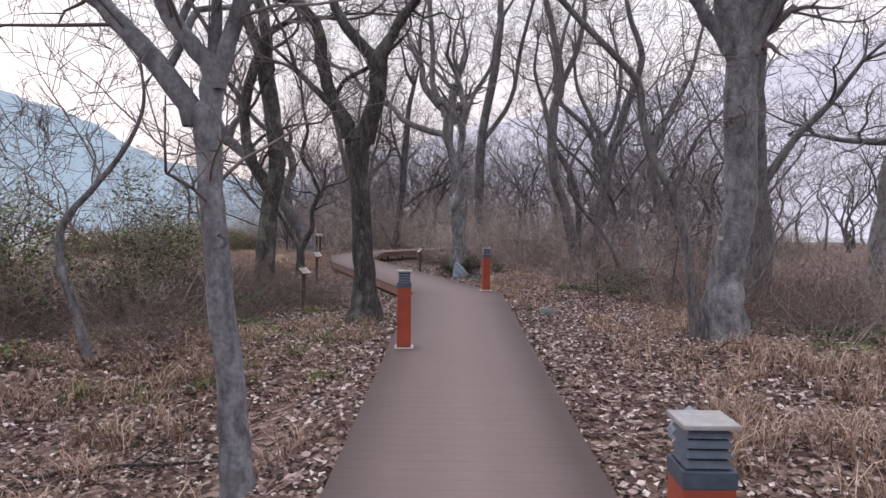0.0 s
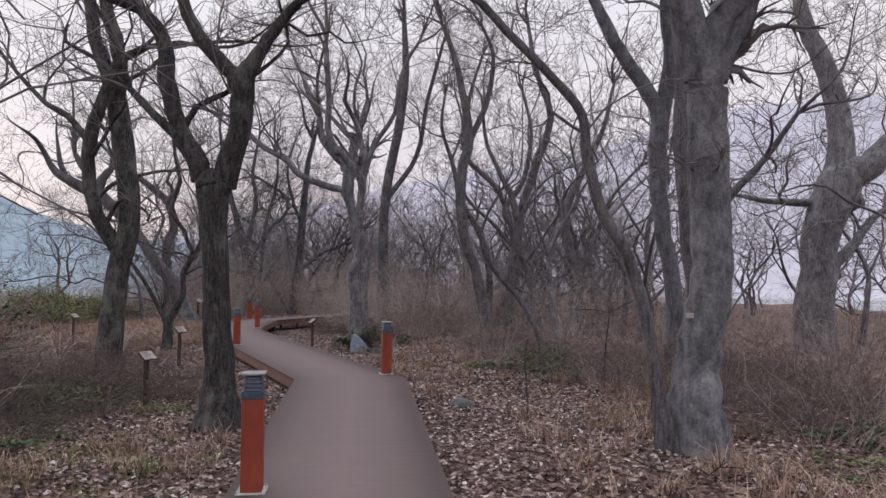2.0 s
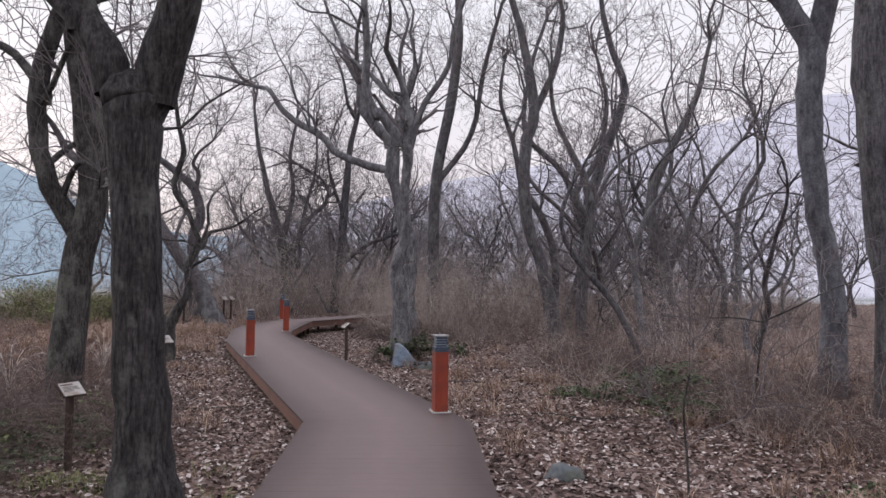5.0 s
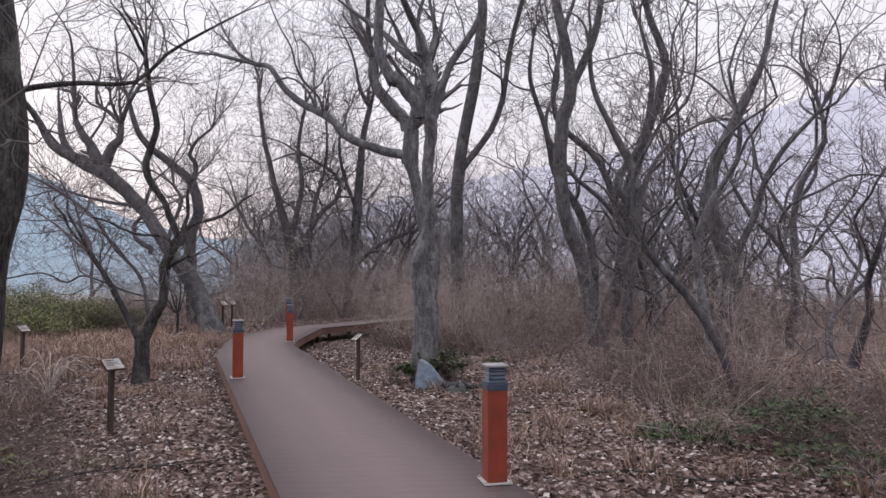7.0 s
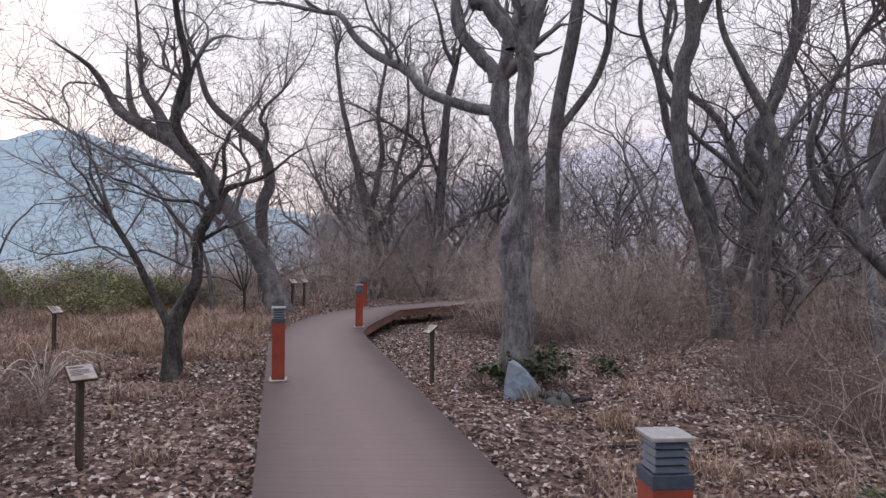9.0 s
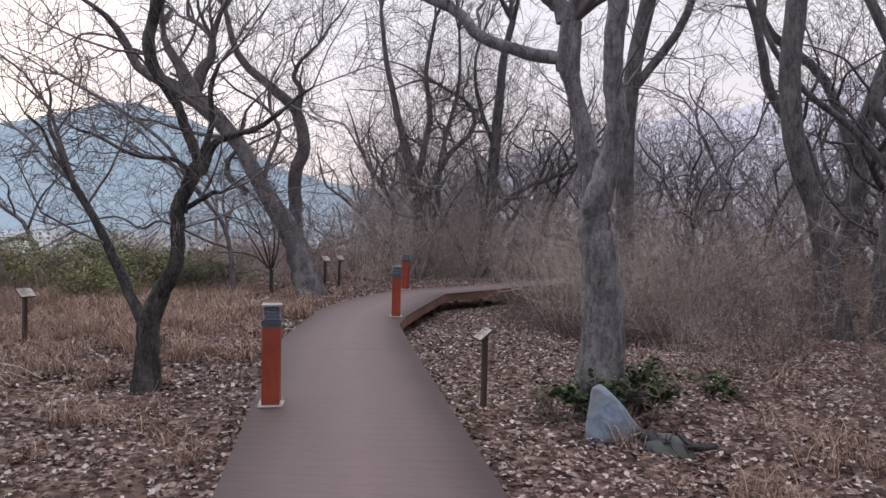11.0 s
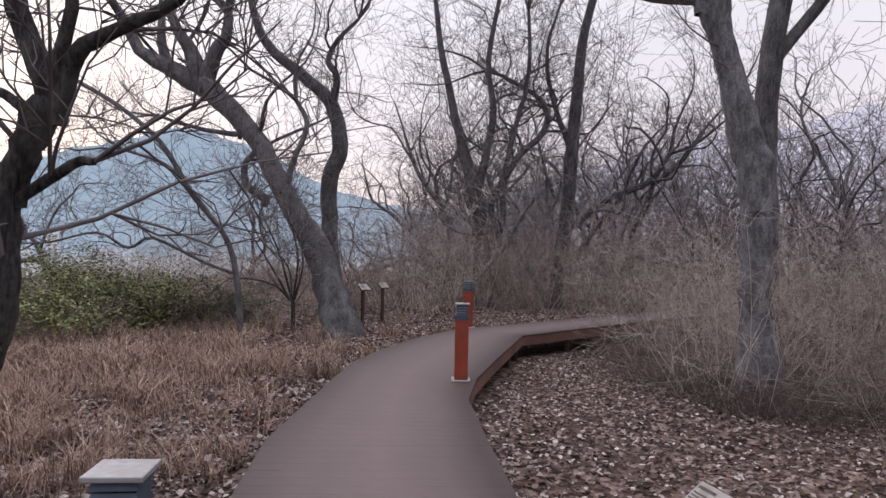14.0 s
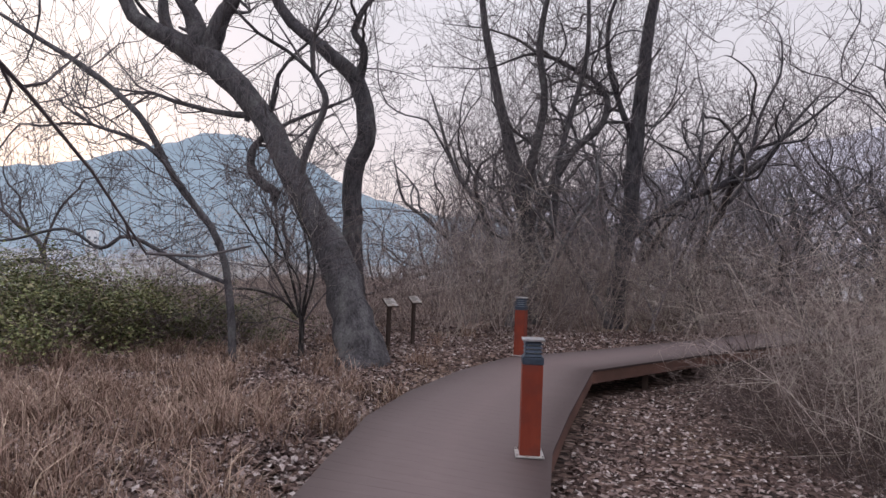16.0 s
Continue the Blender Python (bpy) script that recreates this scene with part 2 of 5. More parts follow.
STALK = speckled("bleached_stalk", [(0.3, (0.42, 0.37, 0.33)), (0.7, (0.62, 0.57, 0.52))], 25, 0.8, bump=0)
STEEL = speckled("galvanised_foot", [(0.3, (0.35, 0.34, 0.33)), (0.7, (0.55, 0.53, 0.52))], 30, 0.55, 0.4, bump=0.05)
WALL = speckled("white_render", [(0.3, (0.62, 0.64, 0.67)), (0.7, (0.78, 0.79, 0.80))], 0.3, 0.8, bump=0)
ROOF = speckled("grey_roof", [(0.3, (0.28, 0.31, 0.36)), (0.7, (0.40, 0.43, 0.48))], 0.4, 0.8, bump=0)
GLASS = speckled("dark_pane", [(0.3, (0.10, 0.13, 0.17)), (0.7, (0.16, 0.19, 0.23))], 0.5, 0.2, bump=0)


# haze over the far hills is put into their colour and a faint emission
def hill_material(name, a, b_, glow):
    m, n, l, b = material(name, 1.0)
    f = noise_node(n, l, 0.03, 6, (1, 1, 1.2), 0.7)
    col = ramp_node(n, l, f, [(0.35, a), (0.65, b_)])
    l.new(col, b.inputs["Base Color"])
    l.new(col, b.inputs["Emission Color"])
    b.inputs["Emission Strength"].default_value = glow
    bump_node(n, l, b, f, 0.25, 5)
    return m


# pale blue and lilac greys hold the haze; the last number is its glow
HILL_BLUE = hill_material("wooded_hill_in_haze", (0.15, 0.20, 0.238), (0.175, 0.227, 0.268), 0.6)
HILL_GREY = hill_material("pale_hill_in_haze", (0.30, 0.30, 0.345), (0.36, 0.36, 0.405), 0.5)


# ---- mesh helpers ----
def mesh_object(name, verts, faces, mat, parent=None, smooth=False):
    me = bpy.data.meshes.new(name)
    me.from_pydata(verts, [], faces)
    me.materials.append(mat)
    if smooth:
        me.polygons.foreach_set("use_smooth", np.ones(len(me.polygons), dtype=bool))
    ob = new(name, me)
    ob.parent = parent
    return ob


def part(name, bm, mat, parent=None, label="", smooth=False):
    me = bpy.data.meshes.new(name)
    bm.to_mesh(me)
    bm.free()
    me.materials.append(mat)
    if smooth:
        me.polygons.foreach_set("use_smooth", np.ones(len(me.polygons), dtype=bool))
    ob = new(name, me)
    ob.parent = parent
    return tagged(ob, label)


def box(sx, sy, sz, m=None, bevel=0.0, taper=1.0):
    """A box standing on its base; taper narrows the top."""
    bm = bmesh.new()
    bmesh.ops.create_cube(bm, size=1)
    for v in bm.verts:
        k = taper if v.co.z > 0 else 1.0
        v.co = Vector((v.co.x * sx * k, v.co.y * sy * k, (v.co.z + 0.5) * sz))
    if bevel:
        bmesh.ops.bevel(bm, geom=bm.edges[:], offset=bevel, segments=2, affect="EDGES", profile=0.6)
    if m is not None:
        bm.transform(m)
    return bm


def joined(*bms):
    out = bmesh.new()
    for b in bms:
        me = bpy.data.meshes.new("joint")
        b.to_mesh(me)
        b.free()
        out.from_mesh(me)
        bpy.data.meshes.remove(me)
    return out


def smoothed(pts, per=4):
    """Catmull-Rom through rows of numbers."""
    p = np.array(pts, float)
    p = np.vstack([2 * p[0] - p[1], p, 2 * p[-1] - p[-2]])
    out = []
    for i in range(1, len(p) - 2):
        for k in range(per):
            u = k / per
            out.append(0.5 * (2 * p[i] + (p[i + 1] - p[i - 1]) * u + (2 * p[i - 1] - 5 * p[i] + 4 * p[i + 1] - p[i + 2]) * u * u
                              + (3 * p[i] - p[i - 1] - 3 * p[i + 1] + p[i + 2]) * u ** 3))
    out.append(p[-2])
    return np.array(out)


class Tubes:
    """Collects round tapering stems and turns them into one mesh."""

    def __init__(self, seed, least=0.0047):
        self.least = least
        self.rng = np.random.default_rng(seed)
        self.v, self.f, self.base, self.thin = [], [], 0, []

    def ring(self, pts, rad, sides, knobs=0.0):
        """One stem of many sides, its section slightly uneven."""
        pts, n = np.asarray(pts), len(pts)
        t = np.gradient(pts, axis=0)
        t /= np.linalg.norm(t, axis=1)[:, None] + 1e-9
        ref = np.array([0.31, 0.95, 0.05])
        a = np.cross(t, ref)
        a /= np.linalg.norm(a, axis=1)[:, None] + 1e-9
        b = np.cross(t, a)
        ang = np.linspace(0, 2 * math.pi, sides, endpoint=False)
        r = np.asarray(rad)[:, None] * np.ones(sides)
        if knobs:
            wob = self.rng.normal(0, 1, (n, sides))
            wob = (wob + np.roll(wob, 1, 1) + np.roll(wob, 1, 0) + np.roll(wob, -1, 1)) / 2
            lobes = np.sin(ang * 3 + self.rng.uniform(0, 6) + np.linspace(0, 2, n)[:, None]) * 0.5 + np.sin(ang * 5 + 1.0) * 0.35
            r = r * (1 + knobs * wob + knobs * lobes)
        ringv = pts[:, None, :] + r[:, :, None] * (a[:, None, :] * np.cos(ang)[None, :, None] + b[:, None, :] * np.sin(ang)[None, :, None])
        self.v.append(ringv.reshape(-1, 3))
        i, j = np.meshgrid(np.arange(n - 1), np.arange(sides), indexing="ij")
        q = self.base + np.stack([i * sides + j, i * sides + (j + 1) % sides, (i + 1) * sides + (j + 1) % sides, (i + 1) * sides + j], -1).reshape(-1, 4)
        self.f.append(q)
        self.base += n * sides

    def stem(self, start, way, length, r, level, upward=0.25, wiggle=0.35, kids=(6, 4, 0), spread=0.8):
        """A wandering branch with smaller ones on it."""
        rng = self.rng
        n = (5, 4, 3)[min(level, 2)]
        p, d, pts = np.array(start, float), np.array(way, float), []
        d /= np.linalg.norm(d) + 1e-9
        for k in range(n):
            pts.append(p.copy())
            d = d + rng.normal(0, wiggle, 3) * (0.5 + 0.5 * k / n) + np.array([0, 0, upward * 0.25])
            d /= np.linalg.norm(d) + 1e-9
            p = p + d * length / (n - 1)
        pts = np.array(pts)
        self.thin.append((pts, np.linspace(r, max(r * 0.3, self.least * 0.7), n), level >= len(kids)))
        if level < len(kids):
            for _ in range(kids[level]):
                u = rng.uniform(0.2, 1.0)
                k = min(int(u * (n - 1)), n - 2)
                q = pts[k] + (pts[k + 1] - pts[k]) * (u * (n - 1) - k)
                t = pts[k + 1] - pts[k]
                t /= np.linalg.norm(t) + 1e-9
                side = rng.normal(0, 1, 3)
                side -= t * side.dot(t)
                side /= np.linalg.norm(side) + 1e-9
                self.stem(q, t * 0.75 + side * spread, length * rng.uniform(0.35, 0.6), max(r * (1 - 0.6 * u) * 0.6, self.least), level + 1, upward, wiggle, kids, spread)

    def close(self, most=10 ** 9, sides=3):
        """Turns the thin stems into tubes, all at once; past the number given, some of the finest are left out."""
        fine = [k for k, s in enumerate(self.thin) if s[2]]
        extra = min(len(fine), max(0, len(self.thin) - most))
        gone = set(self.rng.permutation(fine)[:extra].tolist()) if extra else set()
        kept = [s for k, s in enumerate(self.thin) if k not in gone]
        for n in (3, 4, 5):
            some = [s for s in kept if len(s[0]) == n]
            if some:
                self.batch(np.array([s[0] for s in some]), np.array([s[1] for s in some]), sides)
        self.thin = []
        return self

    def batch(self, P, R, sides):
        T = np.gradient(P, axis=1)
        T /= np.linalg.norm(T, axis=2)[..., None] + 1e-9
        A = np.cross(T, np.array([0.31, 0.9, 0.3]))
        A /= np.linalg.norm(A, axis=2)[..., None] + 1e-9
        B = np.cross(T, A)
        ang = np.linspace(0, 2 * math.pi, sides, endpoint=False)
        V = P[:, :, None, :] + R[:, :, None, None] * (A[:, :, None, :] * np.cos(ang)[None, None, :, None] + B[:, :, None, :] * np.sin(ang)[None, None, :, None])
        m, n = P.shape[:2]
        s, i, j = np.meshgrid(np.arange(m), np.arange(n - 1), np.arange(sides), indexing="ij")
        o = self.base + s * n * sides
        q = np.stack([o + i * sides + j, o + i * sides + (j + 1) % sides, o + (i + 1) * sides + (j + 1) % sides, o + (i + 1) * sides + j], -1).reshape(-1, 4)
        self.v.append(V.reshape(-1, 3))
        self.f.append(q)
        self.base += m * n * sides

    def build(self, name, mat, parent=None, smooth=True):
        return mesh_array(name, np.vstack(self.v), np.vstack(self.f), mat, parent, smooth)


def mesh_array(name, v, q, mat, parent=None, smooth=False):
    """A mesh from arrays of corners and four-sided faces."""
    me = bpy.data.meshes.new(name)
    me.vertices.add(len(v))
    me.vertices.foreach_set("co", v.astype(np.float32).ravel())
    k = q.shape[1]
    me.loops.add(len(q) * k)
    me.loops.foreach_set("vertex_index", q.astype(np.int32).ravel())
    me.polygons.add(len(q))
    me.polygons.foreach_set("loop_start", np.arange(0, len(q) * k, k, dtype=np.int32))
    me.polygons.foreach_set("use_smooth", np.full(len(q), smooth))
    me.update(calc_edges=True)
    me.materials.append(mat)
    ob = new(name, me)
    ob.parent = parent
    return ob


# ---- the boardwalk's plan and the lie of the land ----
LEFT = [(0.19, -3), (-0.49, 12.07), (-3.95, 21.0), (-4.45, 23.1), (-4.75, 24.4), (-4.83, 25.6), (-4.75, 27.2), (-4.5, 28.6), (-3.48, 30.2), (-2.11, 32.5), (0.5, 37), (2.5, 40)]
RIGHT = [(1.63, -3), (1.25, 12.15), (-2.36, 21.6), (-2.85, 22.95), (-3.02, 24.0), (-3.1, 25.4), (-3.17, 27.3), (-3.2, 28.15), (-2.45, 29.5), (-1.0, 32.0), (1.7, 36.3), (3.6, 39.2)]
LX, LY = np.array(LEFT).T
RX, RY = np.array(RIGHT).T


def beside(x, y):
    """Metres outside the boardwalk: negative on its left, positive on its right, 0 on it."""
    x, y = np.asarray(x, float), np.asarray(y, float)
    a, b = np.interp(y, LY, LX), np.interp(y, RY, RX)
    return np.where(x < a, x - a, np.where(x > b, x - b, 0.0))


def smooth_step(a, b, x):
    u = np.clip((np.asarray(x, float) - a) / (b - a), 0, 1)
    return u * u * (3 - 2 * u)


def land(x, y):
    """Height of the ground."""
    x, y = np.asarray(x, float), np.asarray(y, float)
    s = beside(x, y)
    z = -0.10 - 0.16 * smooth_step(6, 13, y)
    z = z - 0.18 * smooth_step(21, 28, y) * smooth_step(-0.8, 0.2, s) * (1 - smooth_step(33, 40, y))
    z = z + 0.16 * smooth_step(20, 24, y) * (1 - smooth_step(-0.9, -0.1, s)) * (1 - smooth_step(32, 40, y))
    z = z - 0.36 * (1 - smooth_step(3.5, 7, y)) * (1 - smooth_step(-0.9, -0.15, s))
    rough = 0.05 * np.sin(x * 0.9 + 1.3) * np.sin(y * 0.7) + 0.03 * np.sin(x * 2.3 + y * 1.9) + 0.02 * np.sin(x * 4.1 - y * 3.3)
    z = z + rough * smooth_step(0.1, 1.5, np.abs(s))
    edge_l = np.maximum(0, -(x + 13 + 0.30 * np.clip(y - 15, -40, 80)))
    edge_r = np.maximum(0, x - 26 - 0.2 * np.clip(y, -30, 80))
    edge_f = np.maximum(0, y - 62)
    edge_b = np.maximum(0, -y - 40)
    fall = np.sqrt(edge_l ** 2 + edge_r ** 2 + edge_f ** 2 + edge_b ** 2)
    return z - 15.5 * (1 - np.exp(-(fall / 38) ** 1.3))


def ground_z(x, y):
    return float(land(x, y))


u = np.linspace(-1, 1, 300)
gx = np.sinh(u * 7.0) / math.sinh(7.0) * 4000 + u * 22 - 1.0
gy = np.sinh(u * 7.0) / math.sinh(7.0) * 4000 + u * 24 + 13.0
GX, GY = np.meshgrid(gx, gy)
GZ = land(GX, GY)
gi, gj = np.meshgrid(np.arange(299), np.arange(299), indexing="ij")
quads = np.stack([gi * 300 + gj, gi * 300 + gj + 1, (gi + 1) * 300 + gj + 1, (gi + 1) * 300 + gj], -1).reshape(-1, 4)
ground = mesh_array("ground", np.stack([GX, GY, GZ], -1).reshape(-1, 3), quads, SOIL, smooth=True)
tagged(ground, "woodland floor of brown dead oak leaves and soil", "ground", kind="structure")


# ---- far hills and the valley ----
def hills(name, stops, far, mat, label, seed):
    """A ridge round part of the horizon: stops are bearings from north and heights, in degrees."""
    b0, b1 = stops[0][0], stops[-1][0]
    nb, nr = 260, 31
    rng = np.random.default_rng(seed)
    bear = np.linspace(b0, b1, nb)
    top = np.interp(bear, [s[0] for s in stops], [s[1] for s in stops])
    top = np.convolve(np.pad(top, 6, mode="edge"), np.ones(13) / 13, "valid")
    for f, amp in ((0.9, 0.10), (2.1, 0.07), (5.3, 0.04)):
        top = top + amp * np.sin(bear * f + rng.uniform(0, 6))
    rr = np.linspace(0, 1, nr)
    B, Q = np.meshgrid(np.radians(bear), rr, indexing="ij")
    crest = far * np.tan(np.radians(top))[:, None]
    rise = np.where(Q < 0.7, (Q / 0.7) ** 1.25, 1 - 0.8 * smooth_step(0.7, 1.0, Q))
    dist = far * (0.62 + 0.38 * Q / 0.7)
    Z = -18 + (crest + 18) * rise + 0.03 * far * np.sin(np.degrees(B) * 1.3 + Q * 6) * Q * (0.7 - Q) * (Q < 0.7)
    X, Y = dist * np.sin(B), dist * np.cos(B)
    i, j = np.meshgrid(np.arange(nb - 1), np.arange(nr - 1), indexing="ij")
    q = np.stack([i * nr + j, (i + 1) * nr + j, (i + 1) * nr + j + 1, i * nr + j + 1], -1).reshape(-1, 4)
    ob = mesh_array(name, np.stack([X, Y, Z], -1).reshape(-1, 3), q, mat, smooth=True)
    return tagged(ob, label, "hill", kind="structure")


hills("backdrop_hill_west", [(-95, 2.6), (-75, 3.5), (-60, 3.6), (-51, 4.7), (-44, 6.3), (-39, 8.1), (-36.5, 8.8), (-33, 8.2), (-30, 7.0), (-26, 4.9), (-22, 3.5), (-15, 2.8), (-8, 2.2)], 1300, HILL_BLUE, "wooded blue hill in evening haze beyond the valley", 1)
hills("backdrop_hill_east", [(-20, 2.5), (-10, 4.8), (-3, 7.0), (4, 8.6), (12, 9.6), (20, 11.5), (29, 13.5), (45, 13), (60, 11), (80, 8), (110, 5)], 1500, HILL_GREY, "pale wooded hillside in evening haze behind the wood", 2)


def house(x, y, w, d, h, turn, flat):
    base = new("house")
    z = ground_z(x, y)
    part("wall", box(w, d, h), WALL, base)
    if flat:
        part("roof", box(w * 1.04, d * 1.04, 0.6, Matrix.Translation((0, 0, h))), ROOF, base)
    else:
        bm = bmesh.new()
        o, k = w * 0.55, d * 0.55
        vs = [bm.verts.new(c) for c in ((-o, -k, h), (o, -k, h), (o, k, h), (-o, k, h), (-o, 0, h + d * 0.35), (o, 0, h + d * 0.35))]
        for f in ((0, 1, 5, 4), (2, 3, 4, 5), (0, 4, 3), (1, 2, 5), (3, 2, 1, 0)):
            bm.faces.new([vs[i] for i in f])
        part("roof", bm, ROOF, base)
    for storey in range(max(1, int(h // 4))):
        for k in range(max(2, int(w // 5))):
            wx = -w / 2 + (k + 0.5) * w / max(2, int(w // 5))
            part("window", box(1.8, 0.2, 1.6, Matrix.Translation((wx, -d / 2 - 0.05, 1.4 + storey * 3.4))), GLASS, base)
    base.matrix_world = pose(x, y, z, 0, 0, turn)
    return tagged(base, "small pale building far off in the valley", "building", group="buildings in the valley")


TOWN = [(-44.5, 640, 9, 9, 25, True), (-47, 600, 26, 10, 9, True), (-49, 560, 18, 9, 7, False), (-41, 620, 22, 10, 8, False), (-39.5, 560, 14, 9, 6, False),
        (-52, 520, 20, 10, 8, True), (-36, 640, 16, 10, 8, True), (-42.5, 520, 12, 8, 6, False), (-33, 600, 18, 9, 7, False), (-46, 470, 12, 8, 5, False)]
for bearing, far, w, d, h, flat in TOWN:
    house(far * math.sin(radians(bearing)), far * math.cos(radians(bearing)), w, d, h, -bearing, flat)


# ---- trees ----
def wander(rng, p, d, length, wiggle, lift=0.1, n=7, per=2):
    """A crooked line of points."""
    p, d, pts = np.array(p, float), np.array(d, float), []
    for k in range(n):
        pts.append(p.copy())
        d = d / (np.linalg.norm(d) + 1e-9)
        p = p + d * length / (n - 1)
        d = d + rng.normal(0, wiggle, 3) + np.array([0, 0, lift])
    return smoothed(pts, per)


def off_side(rng, t, flat=0.6):
    t = t / (np.linalg.norm(t) + 1e-9)
    side = rng.normal(0, 1, 3)
    side[2] = abs(side[2]) * flat
    side -= t * side.dot(t)
    return t, side / (np.linalg.norm(side) + 1e-9)


def clothe(tr, br, rng, pts, rad, first, per_metre, kids, boughs, deep=0):
    """Grows boughs and twigs on a limb."""
    seg = np.linalg.norm(np.diff(pts, axis=0), axis=1)
    length = np.concatenate([[0], np.cumsum(seg)])
    total = length[-1]
    for _ in range(int(total * (1 - first) * per_metre) + (2 if br.least < 0.005 else 1)):
        i = max(1, min(int(np.searchsorted(length, total * rng.uniform(first, 1.0))), len(pts) - 1))
        t, side = off_side(rng, pts[i] - pts[i - 1])
        br.stem(pts[i], t * 0.5 + side, rng.uniform(0.6, 1.8), min(rad[i] * 0.3, 0.012) + br.least, 0, 0.15, 0.42, kids, 1.0)
    if deep < 2:
        for _ in range(int(total * (1 - first) * boughs + 0.5)):
            i = max(1, min(int(np.searchsorted(length, total * rng.uniform(first, 1.0))), len(pts) - 1))
            t, side = off_side(rng, pts[i] - pts[i - 1], 0.8)
            r0 = min(rad[i] * rng.uniform(0.35, 0.6), 0.045)
            line = wander(rng, pts[i], t * 0.6 + side * 0.9, min(4.0, max(1.0, r0 * 60)) * rng.uniform(0.8, 1.4), 0.36, 0.05, 8)
            radii = np.linspace(r0, max(r0 * 0.25, 0.005), len(line))
            tr.ring(line, radii, 6 if r0 > 0.025 else 4, 0.04)
            clothe(tr, br, rng, line, radii, 0.15, per_metre, kids, boughs * 0.7, deep + 1)
    tip = pts[-1] - pts[-2]
    for _ in range(2 if br.least < 0.005 else 1):
        br.stem(pts[-1], tip / (np.linalg.norm(tip) + 1e-9) + rng.normal(0, 0.35, 3), rng.uniform(0.8, 1.8), rad[-1] * 0.8, 0, 0.4, 0.3, kids)


def oak(label, mat, seed, y, limbs, per_metre=1.1, boughs=0.75, reach=1.0):
    """A tree from limbs in its own plane: rows of x, height, radius and, for some, y, trunk first; boughs and twigs are grown on them."""
    tr, br = Tubes(seed), Tubes(seed + 500)
    rng = np.random.default_rng(seed)
    x0, z0 = limbs[0][0][0], ground_z(limbs[0][0][0], y)
    lean = 0.0
    for k, rows in enumerate(limbs):
        p = smoothed(rows, 4)
        length = np.concatenate([[0], np.cumsum(np.hypot(np.diff(p[:, 0]), np.diff(p[:, 1])))])
        if k:
            lean = rng.uniform(-0.25, 0.25) * reach
        deep = p[:, 3] if p.shape[1] > 3 else y + lean * length
        pts = np.stack([p[:, 0], deep + 0.02 * np.sin(length * 3 + k), p[:, 1]], -1)
        rad = np.maximum(p[:, 2], 0.004)
        if k and rad[0] > 0.03:
            root = pts[0] - np.array([0.25 * (pts[0, 0] - x_fork), 0, 1.0]) * rad[0] * 1.6
            pts, rad = np.vstack([root, pts]), np.concatenate([[rad[0] * 0.75], rad])
        x_fork = pts[-1, 0] if k == 0 else x_fork
        if k == 0:
            pts[0, 2] = min(pts[0, 2], z0)
            foot = np.array([[pts[0, 0], pts[0, 1], z0 - 0.25]])
            pts, rad = np.vstack([foot, pts]), np.concatenate([[rad[0] * 1.15], rad])
        if k == 0 and len(limbs) > 1 and rows[-1][1] < 3:
            close_by = (pts[-1] - pts[-2]) / (np.linalg.norm(pts[-1] - pts[-2]) + 1e-9) * rad[-1]
            pts, rad = np.vstack([pts, pts[-1] + close_by * 0.5, pts[-1] + close_by * 0.8]), np.concatenate([rad, [rad[-1] * 0.7, 0.01]])
        pts[2:] += rng.normal(0, 0.06, (len(pts) - 2, 3)) * rad[2:, None]
        tr.ring(pts, rad, 16 if rad.max() > 0.05 else 7, 0.02)
        first = (0.62 if len(limbs) > 1 else 0.4) if k == 0 else 0.12
        clothe(tr, br, rng, pts, rad, first, per_metre, (5, 4), boughs if k or len(limbs) == 1 else 0.0)
        # the crown goes on above the last row
        if rad[-1] > 0.016 / reach:
            tip = pts[-1] - pts[-2]
            for _ in range(2):
                line = wander(rng, pts[-1], tip / (np.linalg.norm(tip) + 1e-9) + rng.normal(0, 0.3, 3), (rng.uniform(1.6, 2.6) + min(2.5, rad[-1] * 25)) * reach, 0.3)
                radii = np.linspace(rad[-1] * 0.85, 0.006, len(line))
                tr.ring(line, radii, 6, 0.04)
                clothe(tr, br, rng, line, radii, 0.1, per_metre, (5, 3), boughs * 0.7, 1)
    thing = new("tree")
    thing.location = (x0, y, z0)
    for ob in (tr.build("trunk", mat, thing), br.close(1600).build("crown", TWIG, thing)):
        ob.location = (-x0, -y, -z0)
    return tagged(thing, label, "tree")


